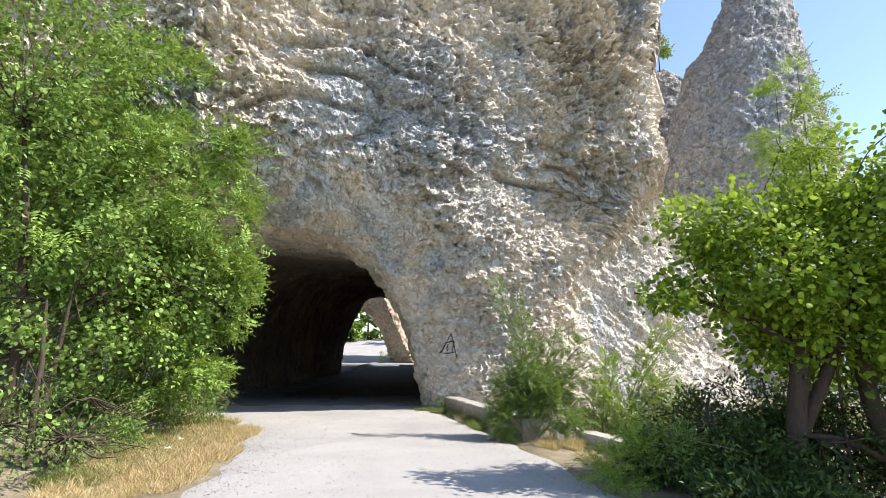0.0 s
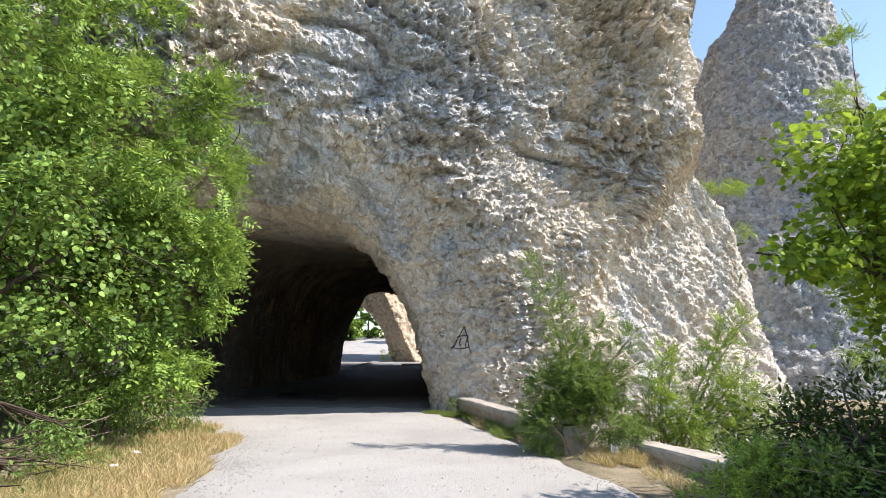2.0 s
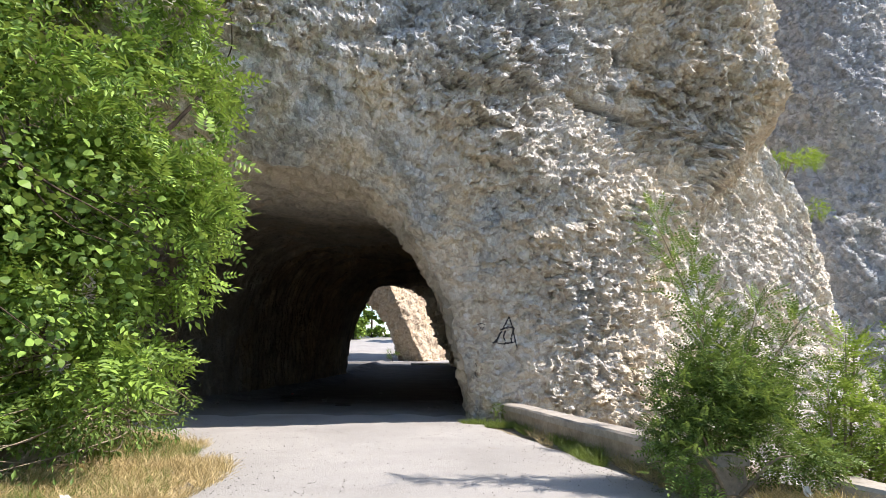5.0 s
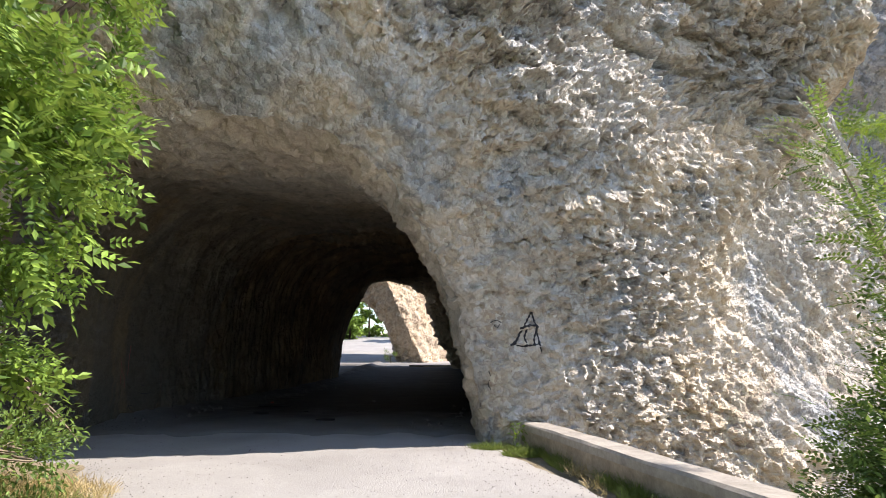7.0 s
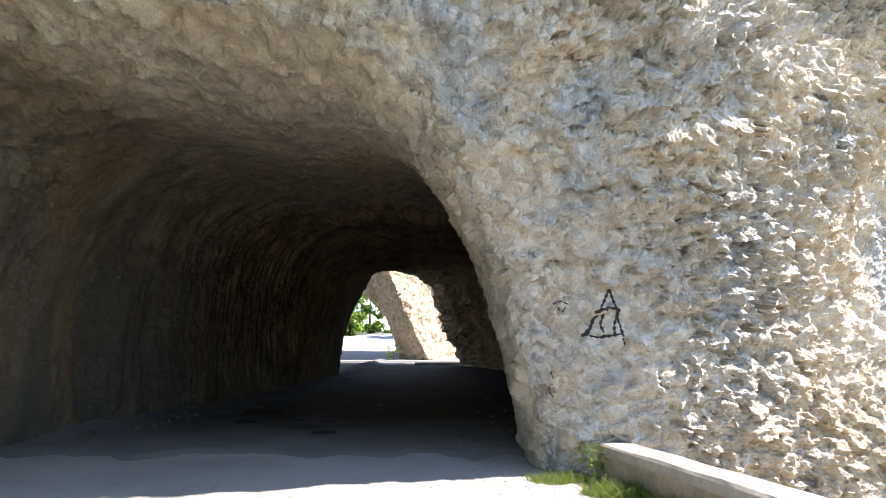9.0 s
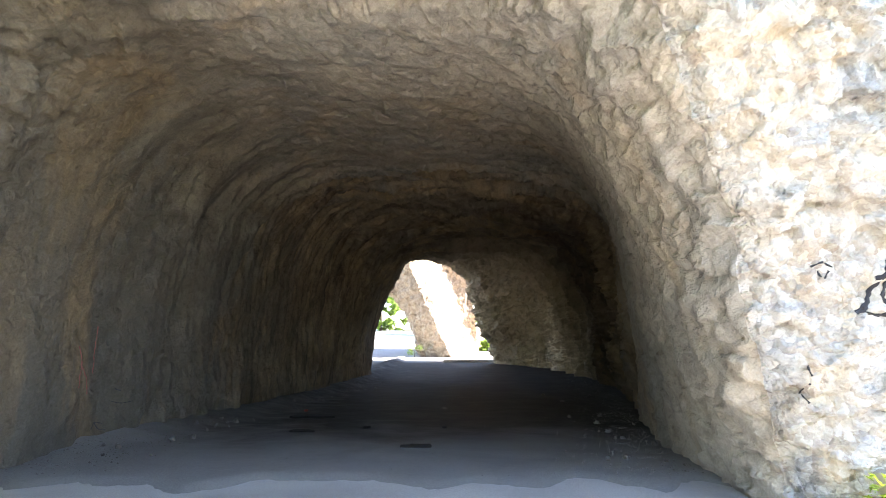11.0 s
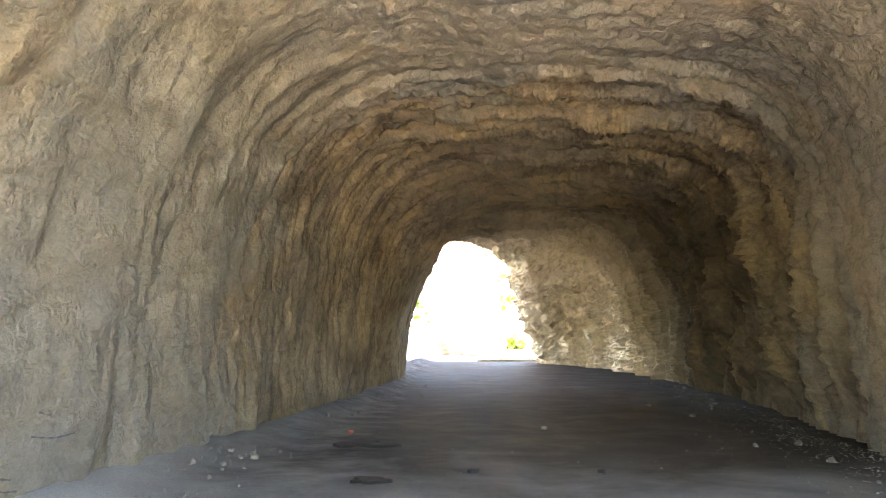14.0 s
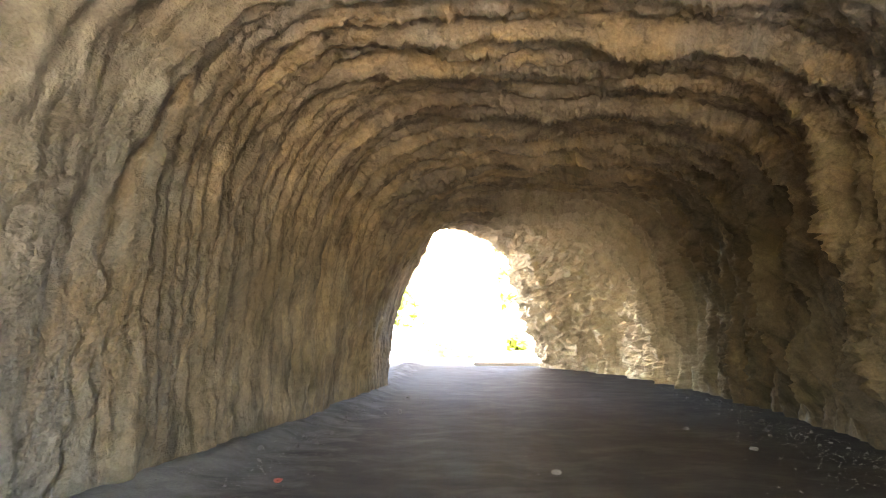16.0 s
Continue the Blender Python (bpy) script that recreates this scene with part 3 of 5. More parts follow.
    out_d = 0.6 * perlin(p * 0.22 + 3) + slab * torn_d + (1 - slab) * (1 - low_right) * hollow + wild * (coarse * (0.30 * rag + 0.10 * (val - 0.5) + 0.17 * fac1 + 0.05 * ridge) + 0.10 * (cval - 0.5) + 0.25 * fac2 + 0.15 * fac3)
    soft_d = 0.20 * perlin(p * 0.5) + 0.13 * fbm(p * 1.6, 5, 0.55) + 0.05 * (cval - 0.5) + 0.08 * fac2 + 0.06 * fac1
    # ribs left by the cutting, running round the bore
    lay = (p[:, 1] + 0.28 * p[:, 2] + 0.7 * perlin(p * 0.22 + 8) + 0.12 * fbm(p * 1.1, 5, 0.6)) / 0.40
    cut = np.floor(lay).astype(int)
    rise = lay - cut
    rib = np.where(rise < 0.32, rise / 0.32, (1 - rise) / 0.68) * (0.25 + 1.1 * _val[cut & 255]) * (0.55 + 0.9 * ease(perlin(p * (0.5, 1.0, 0.5) + 3.0 * cut[:, None]), -0.3, 0.3))
    lay2 = (p[:, 1] + 0.28 * p[:, 2] + 0.4 * perlin(p * 0.4 + 60) + 0.06 * fbm(p * 2.3, 4)) / 0.27
    cut2 = np.floor(lay2).astype(int)
    rise2 = lay2 - cut2
    rib2 = np.where(rise2 < 0.4, rise2 / 0.4, (1 - rise2) / 0.6) * (0.2 + 1.2 * _val[cut2 * 7 & 255])
    run = np.concatenate([np.zeros(240), np.linspace(0, 1, 501)[1:], np.zeros(len(rows) - 740)])
    deep = ease(depth + 1.0 * fbm(p * (0.5, 0.2, 0.5) + 70, 4), 5.8, 8.6) * (0.35 + 0.65 * ease(p[:, 2], 0.2, 1.2)) * (1 - ease(np.repeat(run, NS), 0.86, 0.97))
    strong = ease(p[:, 0] + 0.6 * (p[:, 2] - 3), -7.0, -3.5)
    wall_r = ease(p[:, 0], -2.0, 0.3) * (1 - ease(p[:, 2], 4.0, 5.2))
    bore_d = 0.22 * perlin(p * 0.3 + 5) + 0.07 * fbm(p * 2.2, 5, 0.55) + 0.05 * fac2 * strong + (1 - strong) * (0.14 * perlin(p * (0.3, 1.25, 0.22) + 17) + ease(depth, 2.0, 6.0) * (0.10 * perlin((p + 0.2 * perlin(p * 1.1)[:, None]) * (0.4, 2.5, 0.32) + 51) + 0.06 * perlin(p * (1.0, 5.5, 0.8) + 91))) + wall_r * deep * (0.12 * (0.25 - np.abs(perlin((p + 0.25 * perlin(p * 0.9)[:, None]) * (0.5, 1.5, 0.35) + 23))) + 0.06 * perlin((p + 0.2 * perlin(p * 1.3)[:, None]) * (0.7, 3.4, 0.5) + 43) + 0.03 * fac1) + deep * (0.04 + 0.30 * strong + 0.16 * wall_r) * (rib - 0.4) + (0.02 + 0.12 * deep * (0.35 + 0.65 * strong)) * (rib2 - 0.4) + deep * strong * (0.09 * fbm(p * (0.7, 4.6, 0.9) + 77, 4, 0.6) + 0.05 * fac3)
    end_rough = ease(p[:, 1], 35.0, 38.5) * ease(p[:, 0], -6.0, -1.5)
    bore_d = bore_d * (1 - 0.6 * end_rough) + end_rough * (0.30 * (val - 0.5) + 0.18 * (cval - 0.5) + 0.18 * rag + 0.2 * fac1)
    mouth = np.where(ins > 0.5, ease(depth, 0.0, 2.5), 0)
    d = np.where(ins > 0.5, soft_d * (1 - mouth) + bore_d * mouth, soft_d * (1 - calm) + out_d * calm)
    p = p + nn * d[:, None]
    # the hewn part is cut a little wider than the lining before it
    rough_y = p[:, 1] + 1.0 * fbm(p * (0.5, 0.2, 0.5) + 70, 4)
    out = np.stack([p[:, 0] + 4.0, 0 * rough_y, p[:, 2] - 2.0], -1)
    out /= np.linalg.norm(out, axis=1, keepdims=True)
    p = p + out * (ins * 0.22 * ease(rough_y, 23.3, 23.55) * (1 - ease(rough_y, 30, 36)) * (0.5 + 0.5 * strong))[:, None]
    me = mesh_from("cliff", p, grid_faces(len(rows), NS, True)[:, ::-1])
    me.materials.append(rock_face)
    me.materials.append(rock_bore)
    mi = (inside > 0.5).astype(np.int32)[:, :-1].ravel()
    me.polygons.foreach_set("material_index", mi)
    me.polygons.foreach_set("use_smooth", ((calm < 0.35) | (p[:, 1] > 30)).reshape(inside.shape)[:, :-1].ravel())
    ob = new("cliff", me)
    ob.name = "cliff"
    return tagged(ob, "overhanging conglomerate cliff pierced by a rough-hewn road tunnel", "cliff", kind="structure")


rock = cliff()
bpy.context.view_layer.update()


# ---- other rocks ----
def spire(name, centre, base, sections, label, mat, rough=1.0, lean=(0, 0), nu=260, nv=220, cell=0.6):
    """A rock needle from rings: sections are (height, half width in x, half width in y, shift in x)."""
    hs, wx, wy, sx = np.array(sections, float).T
    z = np.linspace(hs[0], hs[-1], nv)
    a = np.linspace(0, 2 * math.pi, nu)
    Z, A = np.meshgrid(z, a, indexing="ij")
    X = centre[0] + np.interp(Z, hs, sx) + np.cos(A) * np.interp(Z, hs, wx)
    Y = centre[1] + np.sin(A) * np.interp(Z, hs, wy) + lean[1] * Z
    g = np.stack([X, Y, Z + base], -1)
    n = grid_normals(g)
    p, nn = g.reshape(-1, 3), n.reshape(-1, 3)
    c1, c2, cv, fa = cells(p / cell)
    d1, d2, dv, fb = cells(p / cell * 2.3 + 7)
    d = 0.9 * perlin(p * 0.16) + 0.45 * fbm(p * 0.6, 4) + 0.30 * (cv - 0.5) + 0.2 * np.minimum(c2 - c1, 0.4) + 0.14 * (dv - 0.5) + 0.25 * fa * cell + 0.3 * fb * cell
    p = p - nn * (d * rough)[:, None]
    ob = put(name, mesh_from(name, p, grid_faces(nv, nu)), mat)
    return tagged(ob, label, "rock")


spire("rock_pinnacle", (17.6, 27.5), -6, [(0, 11.0, 7, 0.5), (5, 8.6, 6.2, 0.1), (9, 6.9, 5.0, -0.3), (14, 5.5, 4.0, -0.4), (19, 4.55, 3.3, -0.4),
      (21, 4.2, 3.0, -0.4), (24.2, 3.45, 2.6, -0.05), (24.9, 3.05, 2.4, 0.3), (25.7, 2.7, 2.2, 0.55), (26.9, 2.35, 2.0, 0.75), (28.6, 1.9, 1.7, 1.0), (31, 1.3, 1.2, 1.2), (33.5, 0.7, 0.7, 1.2), (34.5, 0.05, 0.05, 1.2)],
      "tall grey conglomerate rock pinnacle behind the cliff", rock_grey, 0.6, cell=0.35, nu=420, nv=360)
spire("rock_pinnacle", (15.3, 34.0), -4, [(0, 6, 5, 0), (14, 4.2, 3.6, 0), (21, 2.6, 2.3, 0), (24.5, 1.4, 1.2, 0), (25.5, 0.05, 0.05, 0)],
      "lower grey rock needle half hidden behind the cliff", rock_grey, 0.6, cell=0.4)


# ---- the second arch ----
def far_arch():
    """A fin of rock across the road beyond the exit, with an arch and a sunlit flank."""
    n, y0, base = 260, 53.4, 1.45
    lip = bore(-12.6, -5.6, 5.4, n)
    s = np.linspace(0, 1, n)
    bz = np.where(s < 0.34, -1 + 14 * (s / 0.34), np.where(s < 0.7, 13, 13 - 14 * (s - 0.7) / 0.3))
    bx = np.where(s < 0.34, -0.7 - 0.12 * (bz + 1), np.where(s < 0.7, -2.4 - 19.6 * (s - 0.34) / 0.36, -22.0))

    def front(x, z):
        ridge = np.interp(z, [0, 2.9, 6.5, 12, 20], [-3.2, -4.6, -6.2, -8.0, -9.0])
        return y0 + 1.3 * np.clip(x - ridge + 0.3 * perlin(np.stack([x * 0.9, z * 0.9, 0 * x], -1)), 0, 2.6) + 1.0 * np.clip(ridge - x, 0, 1.9) + 0.15 * np.clip(-8 - x, 0, 30)

    rows = []
    for w in np.linspace(1, 0, 130) ** 1.4:
        x, z = lip[:, 0] * (1 - w) + bx * w, lip[:, 1] * (1 - w) + bz * w
        rows.append(np.stack([x, front(x, z) - 0.10 * z, z + base], -1))
    start = rows[-1].copy()
    for v in np.linspace(0, 1, 40)[1:]:
        q = start.copy()
        q[:, 0] += -0.5 * v * (q[:, 0] > -9)
        q[:, 1] += 3.2 * v
        q[:, 2] += 0.5 * v
        rows.append(q)
    end = rows[-1]
    for w in np.linspace(0, 1, 30)[1:]:
        x, z = end[:, 0] * (1 - w) + bx * w, (end[:, 2] - base) * (1 - w) + bz * w
        rows.append(np.stack([x, end[:, 1] * (1 - w) + (front(bx, bz) + 3.2) * w, z + base], -1))
    g = np.stack(rows)
    nrm = -grid_normals(g)
    p, nn = g.reshape(-1, 3), nrm.reshape(-1, 3)
    c1, c2, cv, fa = cells(p * 1.1)
    d = 0.35 * perlin(p * 0.3) + 0.42 * fbm(p * 1.3, 5, 0.6) + 0.13 * (cv - 0.5) + 0.12 * fa
    me = mesh_from("rock_arch", p + nn * d[:, None], grid_faces(len(rows), n, True)[:, ::-1])
    ob = put("rock_arch", me, rock_warm)
    return tagged(ob, "natural-looking rock arch over the road, sunlit beyond the tunnel", "rock arch")


far_arch()


# ---- low roadside wall ----
def low_wall(a, b, height, width, drop=0.5):
    """A concrete parapet with a slightly wider cap; two parts."""
    a, b = Vector(a), Vector(b)
    along = (b - a)
    length = along.length
    ang = math.atan2(along.y, along.x)
    root = new("low_wall")
    root.matrix_world = pose(a.x, a.y, a.z, 0, 0, math.degrees(ang))
    for nm, z0, z1, w, mat, over in (("wall_body", -drop, height - 0.13, width - 0.06, concrete, 0.0), ("wall_cap", height - 0.13, height, width, concrete_cap, 0.04)):
        bm = bmesh.new()
        nseg = max(4, int(length / 0.22))
        rings = []
        for i in range(nseg + 1):
            x = -over + (length + 2 * over) * i / nseg
            j = lambda k: 0.014 * noise.noise((x * 1.7 + k * 9, k * 3.3 + z1, a.y))
            c = 0.03 if nm == "wall_cap" else 0.004
            prof = [(-w / 2 + j(1), z0), (w / 2 + j(2), z0), (w / 2 + j(2), z1 - c), (w / 2 - c + j(3), z1 + j(4)), (0, z1 + j(5)), (-w / 2 + c + j(6), z1 + j(7)), (-w / 2 + j(1), z1 - c)]
            rings.append([bm.verts.new((x, -w / 2 - over + 0.0 + p[0] + w / 2 - width / 2 + over, p[1] + 0.012 * noise.noise((x * 0.8, 5, a.y)))) for p in prof])
        for r0, r1 in zip(rings, rings[1:]):
            for k in range(len(r0)):
                k2 = (k + 1) % len(r0)
                bm.faces.new((r0[k], r0[k2], r1[k2], r1[k]))
        bm.faces.new(rings[0][::-1])
        bm.faces.new(rings[-1])
        bmesh.ops.recalc_face_normals(bm, faces=bm.faces)
        part(nm, bm, mat, root)
    return tagged(root, "low weathered concrete parapet wall beside the road", "wall", "roadside parapet")

low_wall((0.60, 16.75, 0), (2.25, 9.2, 0), 0.40, 0.42)
low_wall((3.26, 8.95, -0.04), (4.25, 5.2, -0.04), 0.25, 0.42)
low_wall((-3.6, 44.9, 0.95), (-0.6, 44.4, 0.95), 0.26, 0.4)


# ---- plants ----
def turn_to(d, roll):
    """Rotation matrices whose first axis is d, rolled about it; arrays."""
    d = d / np.linalg.norm(d, axis=1, keepdims=True)
    up = np.tile([0.0, 0.0, 1.0], (len(d), 1))
    side = np.cross(up, d)
    side += 1e-4
    side /= np.linalg.norm(side, axis=1, keepdims=True)
    top = np.cross(d, side)
    c, s = np.cos(roll)[:, None], np.sin(roll)[:, None]
    return np.stack([d, c * side + s * top, c * top - s * side], -1)


def leaf_shape(length, width, fold=0.25, broad=0.45):
    """One leaf as two quads folded on the midrib, along x."""
    v = np.array([[0, 0, 0], [broad, 0.5, fold * 0.5], [1, 0, -0.12], [broad, -0.5, fold * 0.5]]) * (length, width, width)
    return v, np.array([[0, 1, 2, 3]])


def round_leaf(length, width):
    v = np.array([[0, 0, 0], [0.15, 0.38, 0.08], [0.5, 0.5, 0.10], [0.82, 0.26, 0.02], [1, 0, -0.1], [0.82, -0.26, 0.02], [0.5, -0.5, 0.10], [0.15, -0.38, 0.08]])
    return v * (length, width, width), np.array([[0, 1, 2, 2], [0, 2, 6, 6], [0, 6, 7, 7], [2, 3, 5, 6], [3, 4, 5, 5]])


def frond(pairs, length, leaf_len, leaf_wid, spread=62):
    """A compound leaf: paired leaflets along a stalk, and one at its end."""
    lv, lf = leaf_shape(leaf_len, leaf_wid)
    vs, fs = [], []
    for i in range(pairs):
        x = length * (0.18 + 0.78 * i / pairs)
        for side in (-1, 1):
            a = radians(spread) * side
            rot = np.array([[math.cos(a), -math.sin(a), 0], [math.sin(a), math.cos(a), 0], [0, 0, 1]])
            fs.append(lf + 4 * len(vs))
            vs.append(lv * (1 - 0.25 * i / pairs) @ rot.T + (x, 0, -0.25 * x * x / length))
    fs.append(lf + 4 * len(vs))
    vs.append(lv + (length * 0.95, 0, -0.24 * length))
    return np.concatenate(vs), np.concatenate(fs)


def crown_points(blobs, rng, ragged=0.5, inner=0.5):
    """Points and outward directions in uneven clumps over ellipsoids: (x, y, z, rx, ry, rz, number)."""
    ps, ds = [], []
    for bx, by, bz, rx, ry, rz, n in blobs:
        k = max(6, n // 75)
        c = rng.normal(size=(k, 3))
        c /= np.linalg.norm(c, axis=1, keepdims=True)
        rad = (inner + (1 - inner) * rng.rand(k, 1) ** 0.5)
        lump = 1 + ragged * 1.6 * perlin(c * 1.9 + (bx, by, bz))[:, None] + ragged * rng.normal(size=(k, 1)) * 0.3
        c = c * rad * lump
        pick = rng.randint(0, k, n)
        off = rng.normal(size=(n, 3)) * (0.30 / max(rx, 0.3), 0.30 / max(ry, 0.3), 0.22 / max(rz, 0.3)) * min(0.85, 0.33 + 0.25 * rx)
        q = c[pick] + off
        ps.append(q * (rx, ry, rz) + (bx, by, bz))
        d = q / (np.linalg.norm(q, axis=1, keepdims=True) + 1e-6) * 0.8 + rng.normal(size=(n, 3)) * 0.55 + (0, 0, -0.15)
        ds.append(d)
    p, d = np.concatenate(ps), np.concatenate(ds)
    clear = p[:, 0] < np.minimum(-1.3 - 0.79 * (p[:, 1] - 7.2), -1.3 - 0.562 * (p[:, 1] - 5.73)) + 0.35 * perlin(p * 1.3)
    keep = clear | (p[:, 0] > 0) | (p[:, 1] > 20)
    # gaps between the leaf masses
    keep &= (perlin(p * 1.15 + 33) < 0.16) | (p[:, 1] > 20) | (p[:, 0] > 0)
    return p[keep], d[keep]


def foliage(name, points, dirs, shape, rng, mat, parent, size=(0.75, 1.25), tilt=0.7):
    v, f = shape
    n = len(points)
    keep = points[:, 2] > land(points[:, 0], points[:, 1]) + 0.05
    points, dirs = points[keep], dirs[keep]
    n = len(points)
    rot = turn_to(dirs, rng.normal(size=n) * tilt)
    s = rng.uniform(*size, n)
    out = np.einsum("nij,vj->nvi", rot, v) * s[:, None, None] + points[:, None]
    faces = f[None] + (np.arange(n) * len(v))[:, None, None]
    faces = faces.reshape(-1, f.shape[1])
    if (f[:, 2] == f[:, 3]).any():
        tri = faces[:, 2] == faces[:, 3]
        quads, tris = faces[~tri], faces[tri][:, :3]
        faces = np.concatenate([tris, quads[:, [0, 1, 2]], quads[:, [0, 2, 3]]])
    me = mesh_from(name, out.reshape(-1, 3), faces, False)
    return put(name, me, mat, parent)


def tube(points, radii, sides=9):
    """A round limb along points, as arrays of points and quads."""
    pts = np.array(points, float)
    t = np.linspace(0, 1, len(pts))
    tt = np.linspace(0, 1, 6 * len(pts))
    k = np.ones(5) / 5
    path = np.stack([np.interp(tt, t, pts[:, c]) for c in range(3)], -1)
    path[2:-2] = np.stack([np.convolve(path[:, c], k, "valid") for c in range(3)], -1)
    path[1:] += 0.03 * np.stack([perlin(path[1:] * 2.1 + 9 * c) for c in range(3)], -1)
    r = np.interp(tt, t, radii)
    d = np.gradient(path, axis=0)
    rot = turn_to(d + 1e-5, np.zeros(len(d)))
    a = np.linspace(0, 2 * math.pi, sides + 1)
    ring = np.stack([0 * a, np.cos(a), np.sin(a)], -1)
    g = path[:, None] + np.einsum("nij,vj->nvi", rot, ring) * r[:, None, None]
    g += 0.12 * r[:, None, None] * perlin((g * 7).reshape(-1, 3)).reshape(g.shape[:2])[..., None] * np.einsum("nij,vj->nvi", rot, ring)
    return g.reshape(-1, 3), grid_faces(len(path), sides + 1)


def limb(name, points, radii, mat, parent, sides=9):
    v, f = tube(points, radii, sides)
    return put(name, mesh_from(name, v, f), mat, parent)


def twigs(name, starts, ends, mat, parent, rng, r0=0.014):
    """Many thin sticks joined into one part."""
    vs, fs, n = [], [], 0
    for a, b in zip(starts, ends):
        mid = (a + b) / 2 + rng.normal(size=3) * 0.08 * np.linalg.norm(b - a)
        v, f = tube([a, mid, b], [r0, r0 * 0.7, r0 * 0.3], 4)
        vs.append(v)
        fs.append(f + n)
        n += len(v)
    ob = put(name, mesh_from(name, np.concatenate(vs), np.concatenate(fs)), mat, parent)
    return ob


def plant(name, label, category, base, limbs, sets, seed, bark_mat, group="", twig_n=60, twig_blobs=None):
    """A tree or shrub: limbs are (name, points, radii), sets are (blobs, shape, material, size)."""
    rng = np.random.RandomState(seed)
    root = new(name)
    root.location = base
    bpy.context.view_layer.update()
    inv = Matrix.Translation(-Vector(base))
    kids = []
    for nm, pts, rad in limbs:
        kids.append(limb(nm, pts, rad, bark_mat, root))
    allp = []
    for blobs, shape, mat, size in sets:
        p, d = crown_points(blobs, rng)
        allp.append(p)
        kids.append(foliage("crown", p, d, shape, rng, mat, root, size))
    if twig_n and limbs:
        p = np.concatenate(allp)
        pick = p[rng.randint(0, len(p), twig_n)]
        anchors = np.array([q for nm, pts, rad in limbs for q in pts[1:]], float)
        near = anchors[np.argmin(np.linalg.norm(pick[:, None] - anchors[None], axis=2), axis=1)]
        kids.append(tagged(twigs("twiggery", near, pick, bark_mat, root, rng), kind="stuff"))
    for k in kids:
        k.matrix_parent_inverse = inv
    return tagged(root, label, category, group)


def locust(label, base, stems, clumps, seed, mat):
    """A young locust: slim arching stems set with feathery compound leaves, thinning towards the tips."""
    rng = np.random.RandomState(seed)
    root = new("shrub")
    root.location = base
    kids = [limb("stem", pts, np.linspace(0.022, 0.005, len(pts)), bark_pale, root, 7) for pts in stems]
    ps, ds = [], []
    for pts in stems:
        q = np.array(pts, float)
        length = np.linalg.norm(np.diff(q, axis=0), axis=1).sum()
        n = int(70 * length)
        s = 0.22 + 0.78 * rng.rand(n) ** 0.85
        t = np.linspace(0, 1, len(q))
        at = np.stack([np.interp(s, t, q[:, c]) for c in range(3)], -1)
        way = np.stack([np.interp(np.minimum(s + 0.1, 1.1), np.append(t, 1.1), np.append(q[:, c], q[-1, c] + 0.1 * (q[-1, c] - q[-2, c]))) for c in range(3)], -1) - at
        way /= np.linalg.norm(way, axis=1, keepdims=True) + 1e-6
        out = rng.normal(size=(n, 3))
        ps.append(at + out * (0.15 * (1 - 0.6 * s))[:, None])
        ds.append(way * 0.5 + out * 0.55)
    p, d = crown_points(clumps, rng)
    p, d = np.concatenate(ps + [p]), np.concatenate(ds + [d + (0, 0, 0.25)])
    kids.append(foliage("crown", p, d, FROND_FINE, rng, mat, root, (0.6, 1.25), 0.5))
    for k in kids:
        k.matrix_parent_inverse = Matrix.Translation(-Vector(base))
    return tagged(root, label, "shrub", "roadside shrubs")


FROND = frond(4, 0.27, 0.105, 0.050)
FROND_FINE = frond(6, 0.24, 0.052, 0.024)
BROAD = round_leaf(0.092, 0.078)
SLIM = leaf_shape(0.085, 0.035)

plant("tree", "leafy green ash tree with compound leaves beside the road", "tree", (-6.6, 10.6, 0.5),
      [("trunk", [(-6.6, 10.6, 0.3), (-6.5, 10.5, 2.0), (-6.8, 10.4, 4.2), (-7.4, 10.4, 7.5)], [0.17, 0.13, 0.10, 0.05]),
       ("branch", [(-6.5, 10.5, 1.8), (-5.6, 10.3, 2.9), (-4.4, 10.0, 3.4)], [0.08, 0.06, 0.02]),
       ("branch", [(-6.6, 10.5, 2.6), (-5.4, 10.6, 4.2), (-4.5, 10.8, 5.6)], [0.08, 0.05, 0.02]),
       ("branch", [(-6.8, 10.4, 3.6), (-8.0, 9.6, 5.5), (-8.8, 9.0, 7.0)], [0.08, 0.06, 0.02])],
      [([(-6.3, 9.9, 4.7, 2.6, 1.7, 2.5, 4600), (-7.9, 10.2, 7.8, 2.1, 1.8, 3.0, 3400), (-4.9, 9.7, 3.0, 1.5, 1.0, 1.5, 1900),
         (-9.8, 9.4, 7.2, 2.8, 2.4, 4.2, 2600), (-5.6, 9.4, 1.6, 1.3, 1.1, 1.0, 1500), (-8.3, 8.8, 2.6, 2.0, 1.5, 1.8, 1800)], FROND, leaf_left, (0.7, 1.35))], 3, bark, "roadside trees")
